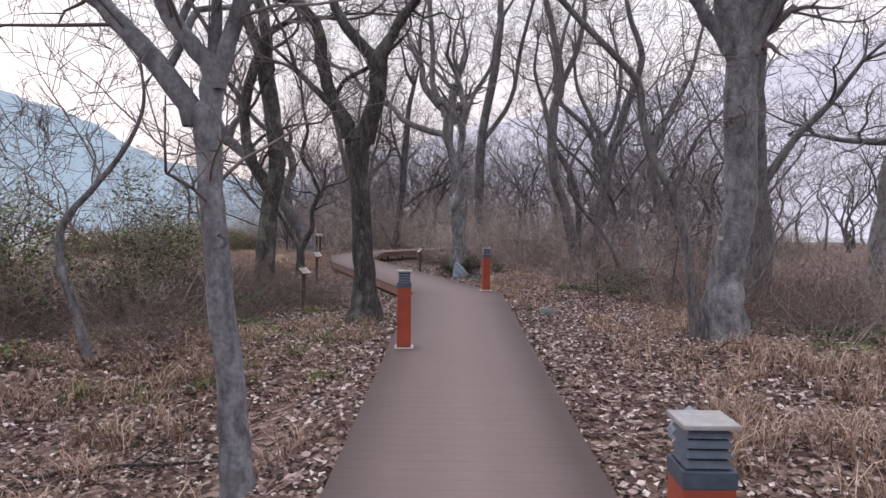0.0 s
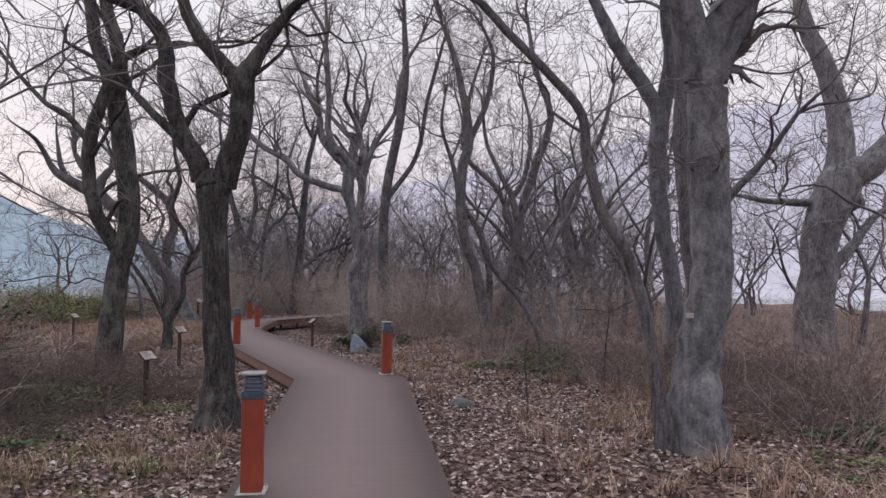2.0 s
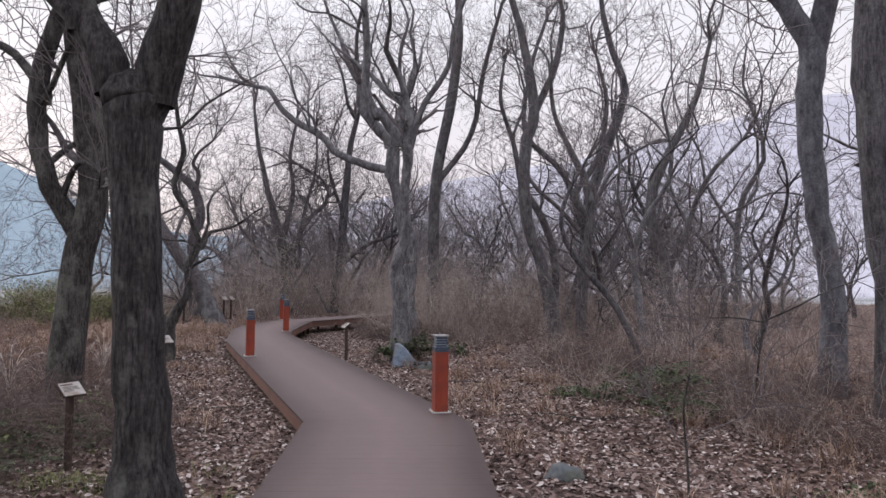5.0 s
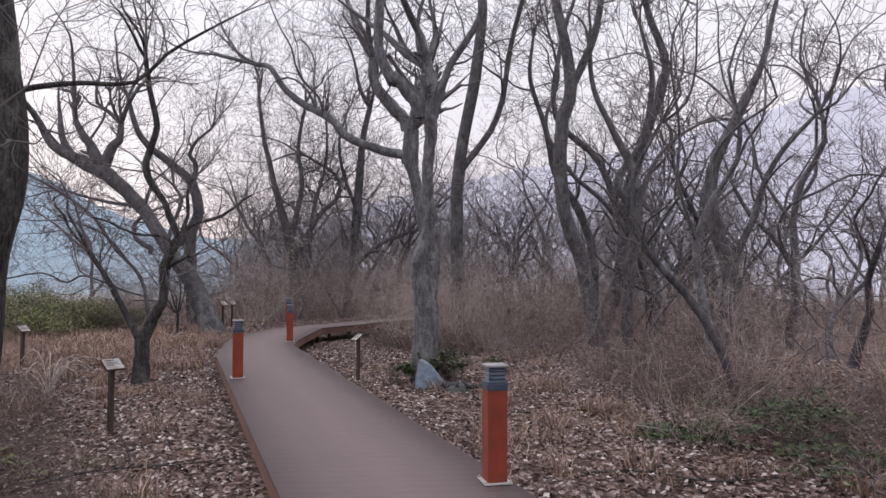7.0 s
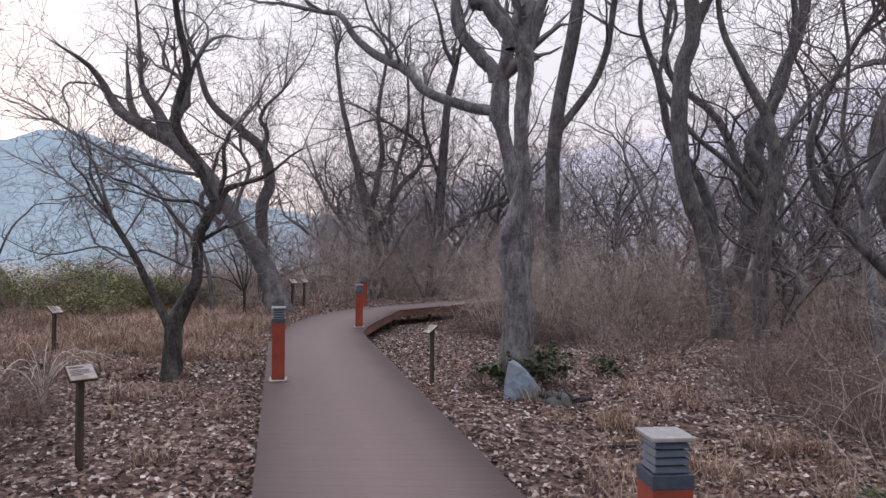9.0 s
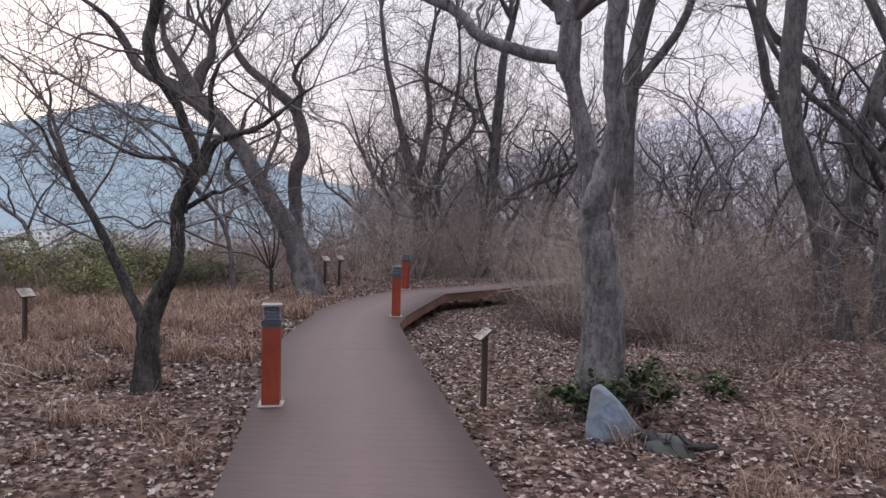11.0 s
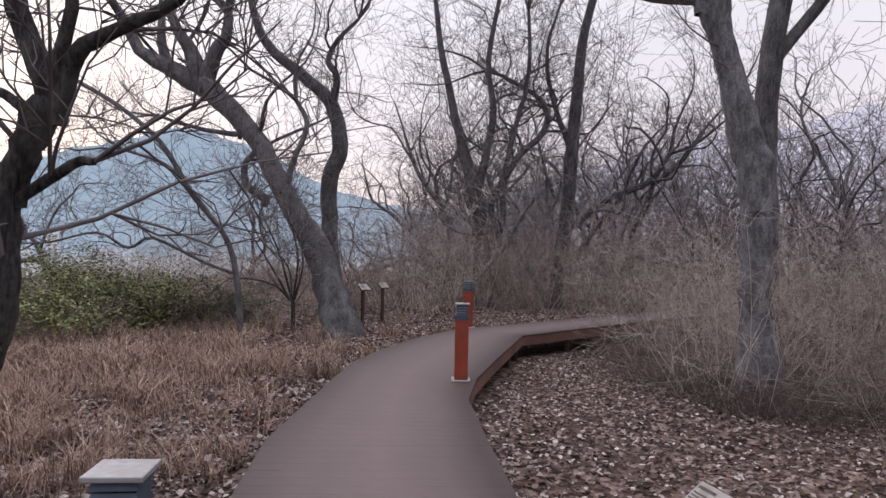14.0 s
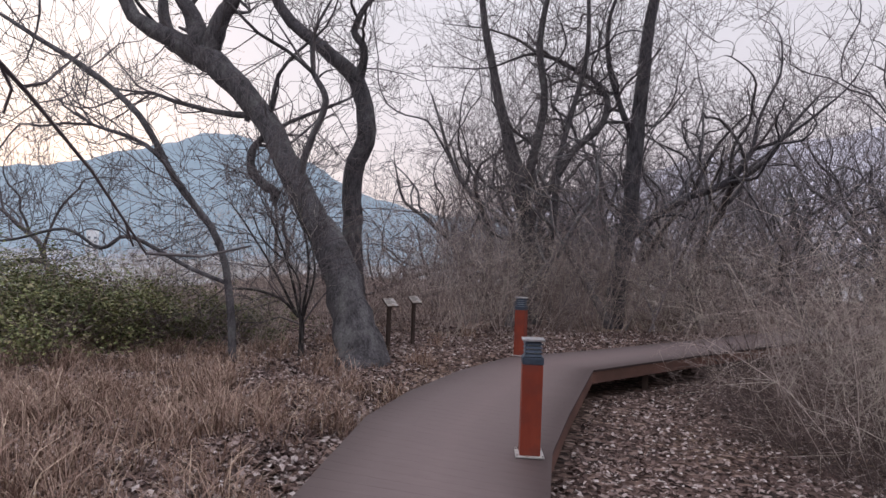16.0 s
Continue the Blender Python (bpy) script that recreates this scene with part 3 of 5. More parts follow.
def wood_tree(seed, height, mat):
    """A free-standing crooked oak of the wood behind, standing at its own origin."""
    rng = np.random.default_rng(seed)
    tr, br = Tubes(seed), Tubes(seed + 900, 0.0065)
    r = height * rng.uniform(0.0085, 0.0135)
    stems = 2 if rng.random() < 0.4 else 1
    for s in range(stems):
        trunk = wander(rng, (0.15 * s, 0.1 * s, -0.3), (rng.normal(0, 0.22), rng.normal(0, 0.22), 1), height * 0.62, 0.30, 0.12, 9)
        rt = np.linspace(r, r * 0.16, len(trunk))
        rt[:3] *= (1.45, 1.2, 1.08)
        tr.ring(trunk, rt, 7, 0.05)
        for k in range(rng.integers(4, 6)):
            i = rng.integers(len(trunk) // 3, len(trunk) - 3)
            a = rng.uniform(0, 2 * math.pi)
            line = wander(rng, trunk[i], (math.cos(a) * 0.7, math.sin(a) * 0.7, 1.0), height * rng.uniform(0.3, 0.55), 0.42, 0.08, 9)
            radii = np.linspace(rt[i] * 0.62, 0.008, len(line))
            tr.ring(line, radii, 5, 0.05)
            clothe(tr, br, rng, line, radii, 0.12, 0.4, (3, 2), 0.55, 1)
        clothe(tr, br, rng, trunk, rt, 0.35, 0.4, (3, 2), 0.6, 1)
    thing = new("tree")
    tr.build("trunk", mat, thing)
    br.close(320).build("crown", TWIG_HAZED, thing)
    return tagged(thing, "crooked bare oak in the wood behind the brush", "tree", group="bare oaks of the wood")


oak("smooth pale grey young tree forking low beside the boardwalk", BARK_PALE, 11, 2.78, [
    [(-0.72, -0.37, 0.115), (-0.76, 0.15, 0.092), (-0.795, 0.68, 0.085), (-0.845, 1.2, 0.077), (-0.885, 1.6, 0.076), (-0.915, 1.94, 0.083), (-0.925, 2.09, 0.09)],
    [(-1.02, 2.11, 0.073), (-1.25, 2.38, 0.066), (-1.5, 2.64, 0.061), (-1.62, 2.76, 0.056)],
    [(-0.89, 2.18, 0.073), (-0.88, 2.35, 0.066), (-0.98, 2.45, 0.055), (-1.11, 2.62, 0.052), (-1.18, 2.76, 0.048)],
    [(-0.86, 2.42, 0.041), (-0.86, 2.76, 0.034)],
    [(-0.83, 2.31, 0.059), (-0.76, 2.52, 0.05), (-0.69, 2.76, 0.041)],
])
oak("dark rough-barked oak with a wide fork beside the boardwalk", BARK_DARK, 44, 9.2, [
    [(-0.99, -0.16, 0.309), (-0.97, 0.34, 0.189), (-0.99, 0.81, 0.163), (-1.03, 1.51, 0.149), (-1.08, 2.11, 0.152), (-1.09, 2.53, 0.186), (-1.1, 2.68, 0.192)],
    [(-1.26, 2.86, 0.126), (-1.53, 3.36, 0.099), (-1.69, 3.9, 0.102), (-1.74, 4.33, 0.086), (-2.04, 4.76, 0.078)],
    [(-0.94, 2.82, 0.144), (-0.78, 3.33, 0.127), (-0.77, 3.76, 0.137), (-0.61, 4.12, 0.086), (-0.36, 4.5, 0.064), (-0.14, 4.75, 0.056)],
    [(-0.88, 3.91, 0.097), (-1.03, 4.06, 0.088), (-1.4, 4.53, 0.079), (-1.66, 5.14, 0.06)],
    [(-1.49, 3.15, 0.057), (-1.88, 3.53, 0.045), (-2.11, 3.76, 0.036)],
], 1.1, 0.55)
oak("bare twin-stemmed oak with ivy-dark bark among brush", BARK_DARK, 13, 14.3, [
    [(-4.15, 0.13, 0.236), (-4.04, 1.47, 0.202), (-3.86, 2.5, 0.191), (-3.91, 3.55, 0.193), (-4.12, 4.8, 0.186), (-4.28, 5.33, 0.144), (-4.55, 6.06, 0.124), (-4.73, 7.12, 0.105)],
    [(-4.12, 4.8, 0.142), (-4.03, 5.55, 0.133), (-4.21, 6.39, 0.113), (-4.38, 7.35, 0.081)],
    [(-3.98, 1.98, 0.149), (-4.44, 2.91, 0.119), (-4.5, 3.96, 0.12), (-4.22, 4.8, 0.11), (-3.93, 5.45, 0.088), (-3.48, 5.72, 0.055)],
    [(-4.5, 3.94, 0.076), (-5.06, 4.57, 0.056), (-5.57, 4.87, 0.045), (-6.18, 5.48, 0.035)],
])
oak("thick grey oak trunk with flaking smooth bark in leaf litter", BARK_PALE, 14, 7.6, [
    [(3.92, 0, 0.306), (3.95, 0.67, 0.222), (3.99, 1.08, 0.206), (4.06, 1.5, 0.191), (4.08, 1.91, 0.194), (4.08, 2.75, 0.202), (4.06, 3.07, 0.191), (4.04, 3.47, 0.191)],
    [(4.16, 3.79, 0.159), (4.37, 4.17, 0.139), (4.49, 4.46, 0.116)],
    [(3.92, 3.74, 0.122), (3.77, 4.17, 0.105), (3.7, 4.46, 0.087)],
], 0.8, 0.3)
oak("thin leaning bare tree growing at the foot of an oak", BARK_MID, 15, 7.5, [
    [(3.6, 0.03, 0.123), (3.5, 0.45, 0.072), (3.44, 0.89, 0.06), (3.35, 1.32, 0.058), (3.19, 1.8, 0.056), (2.95, 2.24, 0.057), (2.81, 2.76, 0.052), (2.75, 3.16, 0.046), (2.46, 3.5, 0.043), (2.11, 3.85, 0.04), (1.79, 4.2, 0.038)],
], 0.9, 0.4)
oak("pale bare oak forking high behind the brush", BARK_PALE, 16, 15.7, [
    [(7.17, -0.33, 0.224), (7.13, 1.52, 0.178), (6.9, 2.89, 0.178), (6.79, 4.26, 0.191), (6.86, 5.19, 0.205), (6.57, 5.76, 0.171), (6.09, 6.44, 0.149), (5.62, 7.23, 0.139), (5.27, 8.02, 0.094)],
    [(6.88, 5.13, 0.182), (6.99, 6.37, 0.175), (6.82, 7.3, 0.154), (6.71, 8.23, 0.109)],
])
oak("tall dark bare oak trunk in the brush", BARK_MID, 17, 13.7, [
    [(6.82, -0.45, 0.264), (6.77, 1.52, 0.212), (6.58, 3.18, 0.213), (6.54, 4.46, 0.226), (6.56, 5.46, 0.201), (6.46, 6.46, 0.174), (6.37, 7.26, 0.126)],
    [(6.83, 2.3, 0.097), (7.36, 3.2, 0.075), (8, 3.91, 0.062), (8.55, 4.74, 0.042)],
])
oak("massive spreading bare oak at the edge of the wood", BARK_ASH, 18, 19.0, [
    [(12.49, -0.24, 0.568), (12.53, 1.86, 0.475), (12.8, 3.32, 0.511), (13.3, 4.37, 0.553), (14.11, 4.84, 0.357), (14.77, 5.46, 0.332), (15.94, 6.25, 0.242)],
    [(13.27, 4.29, 0.394), (13.5, 6.01, 0.322), (13.37, 7.51, 0.278), (12.92, 9, 0.231), (12.78, 10.05, 0.167)],
    [(12.65, 3.76, 0.124), (11.4, 3.81, 0.082), (10.48, 4, 0.051)],
    [(12.96, 2.01, 0.171), (13.9, 2.75, 0.128), (14.69, 3.51, 0.098), (15.54, 3.83, 0.067)],
])
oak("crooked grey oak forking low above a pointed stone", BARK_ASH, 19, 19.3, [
    [(0.18, 0.08, 0.242), (0.18, 0.56, 0.199), (0.17, 0.99, 0.183), (0.13, 1.37, 0.172), (0.08, 1.59, 0.155), (0.1, 1.85, 0.138), (0.17, 2.1, 0.12), (0.23, 2.36, 0.111), (0.26, 2.62, 0.107), (0.23, 2.82, 0.096), (0.21, 3.23, 0.096), (0.24, 3.63, 0.1), (0.27, 4.03, 0.112), (0.23, 4.25, 0.124)],
    [(0.07, 4.43, 0.112), (-0.16, 4.72, 0.101), (-0.38, 5, 0.093), (-0.38, 4.86, 0.105), (-0.64, 5.48, 0.087), (-0.63, 6.36, 0.081), (-0.74, 7.62, 0.069)],
    [(0.34, 4.35, 0.072), (0.42, 4.63, 0.068), (0.6, 5.13, 0.062), (1.09, 5.9, 0.056), (1.2, 6.66, 0.05), (1.44, 7.31, 0.044), (1.69, 7.7, 0.038)],
], 1.1, 0.5)
oak("small crooked dark tree with twisting low branches", BARK_DARK, 20, 18.9, [
    [(-4.49, -0.29, 0.159), (-4.47, 0.25, 0.12), (-4.45, 0.54, 0.115), (-4.28, 0.84, 0.095), (-4.12, 1.13, 0.076), (-4.12, 1.46, 0.071), (-4.12, 1.7, 0.076), (-4.03, 1.89, 0.071), (-3.97, 2.03, 0.082), (-3.94, 2.11, 0.077)],
    [(-3.92, 2.21, 0.056), (-4.04, 2.5, 0.052), (-4.12, 2.73, 0.049), (-4.34, 3.09, 0.059), (-4.4, 3.4, 0.059), (-4.23, 3.96, 0.051), (-4.33, 4.52, 0.044), (-4.38, 5.08, 0.036)],
    [(-3.85, 2.1, 0.051), (-3.73, 2.33, 0.042), (-3.5, 2.42, 0.032), (-3.22, 2.49, 0.027), (-2.98, 2.64, 0.02), (-2.79, 2.79, 0.016), (-2.64, 2.88, 0.011)],
    [(-4.04, 2.1, 0.026), (-4.2, 2.19, 0.024), (-4.53, 2.21, 0.022), (-4.8, 2.29, 0.019), (-5.09, 2.43, 0.017), (-5.38, 2.51, 0.015)],
    [(-4.55, 0.58, 0.063), (-4.66, 0.77, 0.053), (-4.84, 1.1, 0.049), (-5.07, 1.48, 0.044), (-5.37, 1.92, 0.039)],
    [(-3.83, 2.26, 0.035), (-3.73, 2.54, 0.03), (-3.74, 2.88, 0.028), (-3.64, 3.13, 0.018)],
    [(-4.03, 1.68, 0.031), (-3.77, 1.84, 0.026), (-3.66, 1.85, 0.019)],
], 1.3, 0.0, 0.5)
oak("large leaning bare oak with a hooked dead branch", BARK_MID, 21, 28.4, [
    [(-6.26, -0.14, 0.409, 27.5), (-6.55, 0.53, 0.289, 27.7), (-7.08, 1.4, 0.263, 28.1), (-7.78, 2.09, 0.224, 28.5), (-8.59, 3.08, 0.206, 29), (-9.27, 3.83, 0.205, 29.3), (-10.02, 4.56, 0.229, 29.3), (-10.52, 4.9, 0.247, 29.3)],
    [(-10.66, 5.32, 0.197, 29.3), (-10.87, 5.75, 0.146, 29.3), (-11.05, 5.97, 0.125, 29.3), (-11.29, 6.42, 0.095, 29.3)],
    [(-10.35, 5.17, 0.185, 29.3), (-10.07, 5.69, 0.143, 29.3), (-9.9, 5.88, 0.122, 29.3), (-9.86, 6.38, 0.091, 29.3)],
    [(-8.69, 2.38, 0.086, 29), (-9.2, 2.7, 0.078, 29.1), (-9.34, 3.11, 0.069, 29.2), (-9.16, 3.36, 0.054, 29.2)],
    [(-8.07, 2.54, 0.064, 28.7), (-7.93, 3.12, 0.055, 28.7), (-7.71, 3.86, 0.055, 28.8), (-7.94, 4.33, 0.042, 28.8)],
    [(-9.5, 3.78, 0.065, 29.3), (-10.04, 3.85, 0.051, 29.3), (-10.77, 4, 0.041, 29.2), (-11.45, 4.21, 0.031, 29.1)],
])
oak("wide fan-shaped bare shrub beside a leaning oak", BARK_DARK, 38, 27.6, [
    [(-7.28, 0.34, 0.04), (-7.29, 0.43, 0.037), (-7.3, 0.49, 0.032)],
    [(-7.35, 0.47, 0.023), (-7.62, 0.71, 0.02), (-8.04, 0.83, 0.018), (-8.53, 0.83, 0.013)],
    [(-7.32, 0.47, 0.023), (-7.53, 1.17, 0.02), (-7.75, 1.63, 0.015), (-8.09, 2.18, 0.01)],
    [(-7.28, 0.49, 0.023), (-7.22, 1.18, 0.018), (-7.39, 1.82, 0.015), (-7.67, 2.46, 0.01)],
    [(-7.25, 0.49, 0.02), (-7.07, 1.1, 0.015), (-7.18, 1.64, 0.013), (-7.45, 2, 0.01)],
    [(-7.33, 0.47, 0.023), (-7.74, 1.07, 0.018), (-8.29, 1.81, 0.013), (-8.52, 2.08, 0.01)],
    [(-7.31, 0.48, 0.02), (-7.42, 1.08, 0.015), (-7.96, 1.53, 0.013), (-8.19, 1.9, 0.01)],
], 2.4, 0.4, 0.6)
oak("tall curved bare oak standing behind a leaning one", BARK_MID, 22, 30.8, [
    [(-7.94, -0.26, 0.245), (-8.13, 1.74, 0.189), (-8.14, 2.92, 0.19), (-7.9, 3.73, 0.179), (-8.17, 4.69, 0.16), (-8.9, 5.38, 0.13), (-9.8, 6.11, 0.11), (-10.16, 6.88, 0.088), (-10.38, 7.64, 0.064)],
    [(-8.13, 4.57, 0.091), (-7.98, 5.27, 0.08), (-8.18, 5.63, 0.069), (-7.93, 6.09, 0.052), (-7.43, 6.51, 0.035)],
])
oak("slender dark tree arching over low shrubs", BARK_MID, 23, 26.4, [
    [(-7.58, 0.16, 0.052), (-7.84, 1.48, 0.046), (-8.6, 2.31, 0.044), (-9.22, 3.19, 0.043), (-10.19, 3.88, 0.038), (-11.33, 4.49, 0.033), (-12.05, 4.87, 0.025)],
    [(-7.87, 1.52, 0.033), (-8.39, 2.23, 0.03), (-8.91, 2.75, 0.031), (-9.75, 3.03, 0.022)],
    [(-7.74, 0.98, 0.029), (-8.28, 1.13, 0.027), (-9.46, 1.54, 0.029), (-9.99, 1.36, 0.026), (-10.71, 1.62, 0.023), (-11.86, 1.43, 0.02)],
])
oak("many-stemmed bare tree behind a red bollard", BARK_MID, 24, 36.0, [
    [(-5.69, -0.35, 0.315), (-5.8, 1.87, 0.257), (-6.05, 3.25, 0.216), (-6.64, 5.27, 0.132), (-7.15, 7.48, 0.091), (-7.34, 9.06, 0.063)],
    [(-5.94, 3.09, 0.129), (-5.53, 5.22, 0.102), (-5.71, 6.91, 0.082), (-5.42, 8.72, 0.061)],
    [(-5.83, 2.17, 0.129), (-4.9, 3.98, 0.1), (-4.09, 4.86, 0.086), (-4.17, 5.76, 0.072), (-5.4, 6.58, 0.059)],
    [(-5.62, 0.04, 0.114), (-5.18, 2.17, 0.092), (-5.05, 3.99, 0.079), (-4.48, 6.37, 0.058), (-4.5, 8.18, 0.045)],
], 2.0, 1.2)
oak("tall bare oak with a long low side limb", BARK_MID, 25, 36.5, [
    [(-3.71, -0.08, 0.26), (-3.44, 2.2, 0.201), (-3.31, 4.01, 0.188), (-3.19, 5.82, 0.162), (-3.06, 7.47, 0.135), (-2.78, 8.64, 0.107)],
    [(-3.37, 2.05, 0.129), (-2.28, 2.94, 0.1), (-1.16, 3.44, 0.086), (-0.61, 4.23, 0.058)],
    [(-3.32, 4.31, 0.087), (-3.94, 6.01, 0.067), (-4.11, 7.4, 0.053), (-3.82, 8.59, 0.038)],
], 1.8, 1.1)
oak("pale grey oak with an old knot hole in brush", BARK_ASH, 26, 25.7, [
    [(0.2, -0.04, 0.29), (0.11, 0.53, 0.201), (0.1, 1.18, 0.188), (0.12, 1.83, 0.22), (0.1, 2.48, 0.227), (-0.03, 2.87, 0.215), (-0.2, 3.59, 0.17), (-0.35, 4.19, 0.151), (-0.45, 4.68, 0.212), (-0.43, 5.41, 0.199)],
    [(-0.59, 5.67, 0.172), (-0.93, 6.01, 0.166), (-1.4, 6.62, 0.133), (-1.45, 7.28, 0.107)],
    [(-0.33, 5.74, 0.146), (-0.2, 6.34, 0.119), (-0.07, 7, 0.093)],
    [(-0.59, 4.72, 0.132), (-1.32, 4.92, 0.12), (-1.72, 5.08, 0.113), (-2.26, 5.35, 0.113), (-2.67, 5.83, 0.107), (-3.49, 6.3, 0.101), (-4.04, 6.78, 0.087), (-4.46, 7.39, 0.074), (-4.94, 7.54, 0.061)],
])
oak("crooked bare oak with upswept limbs in brush", BARK_MID, 27, 25.3, [
    [(7.47, -0.4, 0.222), (7.75, 1.6, 0.189), (7.27, 3.28, 0.166), (7.46, 4.62, 0.145), (8.15, 5.98, 0.114), (8.68, 7.17, 0.082), (9.05, 8.71, 0.054)],
    [(7.66, 1.6, 0.111), (8.27, 2.94, 0.09), (8.81, 4.45, 0.068), (9.84, 5.64, 0.047)],
], 0.8, 0.45)
oak("thin curved bare tree leaning over the litter", BARK_MID, 28, 17.5, [
    [(4.72, -0.27, 0.069), (4.51, 0.39, 0.062), (4.09, 1.14, 0.06), (3.67, 1.62, 0.053), (3.31, 2.11, 0.047), (3.17, 2.6, 0.041), (3.3, 3.1, 0.033), (3.65, 3.74, 0.024)],
])
oak("large twisting bare oak deep in the wood", BARK_MID, 29, 33.0, [
    [(6.17, -0.18, 0.289), (6.88, 1.87, 0.239), (7.14, 4.64, 0.216), (7.86, 6.95, 0.194), (8.59, 9.29, 0.159), (7.92, 11.4, 0.121), (7.48, 13.76, 0.082)],
    [(7.01, 3.02, 0.152), (6.23, 5.79, 0.127), (4.63, 7.65, 0.114), (4.88, 10.46, 0.091), (5.6, 12.81, 0.067)],
])
oak("twisting bare oak with many upright limbs", BARK_MID, 30, 28.0, [
    [(5.76, 0, 0.176), (5.89, 1.7, 0.152), (6.03, 3.41, 0.136), (5.55, 4.34, 0.12), (6.31, 5.6, 0.098), (6.6, 7.49, 0.076), (6.27, 9.06, 0.051)],
    [(5.96, 2.79, 0.08), (5.09, 3.86, 0.072), (4.15, 4.78, 0.063), (3.51, 6.18, 0.056), (3.95, 7.76, 0.045), (3.62, 9.34, 0.034)],
], 0.8, 0.45)
oak("dark bare oak forking in the brush", BARK_MID, 31, 27.0, [
    [(5.55, 0.39, 0.165), (5.64, 1.8, 0.151), (5.85, 3.35, 0.145), (5.7, 4.63, 0.132), (5.19, 5.66, 0.095), (4.67, 6.84, 0.074), (4.51, 8.14, 0.053)],
    [(5.87, 3.48, 0.087), (6.42, 4.76, 0.067), (7.12, 5.53, 0.053), (7.91, 6.03, 0.039)],
], 0.8, 0.45)
oak("slender bent bare oak in the brush", BARK_MID, 32, 30.0, [
    [(5.25, 0.44, 0.142), (5.21, 2.27, 0.142), (4.8, 3.64, 0.133), (4.04, 4.87, 0.117), (3.7, 6.42, 0.093), (3.21, 7.98, 0.069), (3.32, 9.38, 0.044)],
], 0.8, 0.45)
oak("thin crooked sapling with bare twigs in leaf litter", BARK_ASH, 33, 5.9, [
    [(-3.44, -0.27, 0.065), (-3.62, 0.38, 0.049), (-3.77, 0.93, 0.042), (-3.72, 1.36, 0.039), (-3.4, 1.73, 0.032), (-3.02, 2.21, 0.025), (-2.83, 2.63, 0.019), (-2.85, 3.05, 0.013)],
])
oak("tall slim bare oak rising behind the brush", BARK_MID, 34, 30.0, [
    [(0.9, -0.29, 0.26), (0.81, 2.88, 0.211), (0.92, 5.35, 0.197), (1.44, 8.25, 0.184), (1.66, 10.34, 0.154), (1.56, 12.45, 0.106)],
    [(0.92, 4.93, 0.114), (2.16, 6.79, 0.099), (2.58, 9.09, 0.085), (3.22, 11.61, 0.061)],
])
oak("winding bare oak with a double crown in the wood", BARK_MID, 35, 27.0, [
    [(4.76, -0.27, 0.276), (4.33, 1.8, 0.202), (3.8, 3.43, 0.188), (3.73, 5.62, 0.19), (4.01, 6.9, 0.178), (3.75, 8.74, 0.136), (3.31, 10.41, 0.108), (2.94, 11.34, 0.07)],
    [(4.01, 6.81, 0.118), (4.66, 8.37, 0.106), (4.86, 10.04, 0.077), (4.41, 11.15, 0.055)],
], 0.8, 0.45)
oak("leafless sapling with one long sideways branch", BARK_DARK, 36, 13.5, [
    [(4.88, -0.15, 0.016), (4.95, 0.55, 0.013), (4.99, 0.98, 0.013), (4.96, 1.12, 0.009)],
    [(4.99, 1, 0.011), (4.64, 1.05, 0.009), (4.28, 1.05, 0.006)],
    [(4.99, 1, 0.011), (5.36, 1.19, 0.011), (5.72, 1.4, 0.009), (6.16, 1.58, 0.007)],
])
oak("slim dead stem leaning through the brush", BARK_MID, 37, 35.0, [
    [(-3.65, 0.01, 0.1), (-4.26, 1.01, 0.08), (-4.85, 2, 0.067), (-5.14, 2.31, 0.054)],
])

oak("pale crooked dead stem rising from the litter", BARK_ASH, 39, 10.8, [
    [(5.2, -0.24, 0.055), (5.28, -0.04, 0.042), (5.44, 0.08, 0.036), (5.49, 0.31, 0.031), (5.63, 0.48, 0.025), (5.75, 0.7, 0.017)],
], 0.8, 0.2)
oak("thin upright dead sapling in the fallen leaves", BARK_DARK, 40, 9.9, [
    [(2.74, -0.25, 0.0116), (2.73, 0.18, 0.0094), (2.7, 0.56, 0.0077), (2.74, 0.82, 0.0055)],
], 0.6, 0.0, 0.5)

rng = np.random.default_rng(77)
# every third tree pattern takes the lighter ash bark, its paleness standing for haze
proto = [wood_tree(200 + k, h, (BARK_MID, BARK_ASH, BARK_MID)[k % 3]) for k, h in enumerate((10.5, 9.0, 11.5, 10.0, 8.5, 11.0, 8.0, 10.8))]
spots = []
TAKEN = [(-0.9, 9.2), (-4.1, 14.3), (3.6, 7.2), (7.1, 15.7), (6.8, 13.7), (12.5, 19), (0.2, 19.6), (-4.8, 19.3), (-6.9, 28.6), (-8, 30.8), (-7.6, 26.4), (-5.7, 36), (-3.7, 36.5), (0.1, 25), (7.5, 25.3), (4.7, 17.5), (6.2, 33), (5.8, 28), (5.6, 27), (5.3, 30)]
tries = 0
while len(spots) < 140 and tries < 9000:
    tries += 1
    x, y = rng.uniform(-28, 34), rng.uniform(10, 66)
    if y < 20 and x < 9 or y < 31 and x < 4.5 or abs(float(beside(x, y))) < 3 and y < 42:
        continue
    if x < -5.5 - (y - 30) * 0.33:
        continue
    if x > 7 + 0.3 * (y - 10) and rng.random() < 0.65:
        continue
    if x > 4.5 and y < 36 and rng.random() < 0.6:
        continue
    if any((x - a) ** 2 + (y - b) ** 2 < (1.8 if y > 30 else 2.3) ** 2 for a, b in TAKEN + spots):
        continue
    spots.append((x, y))
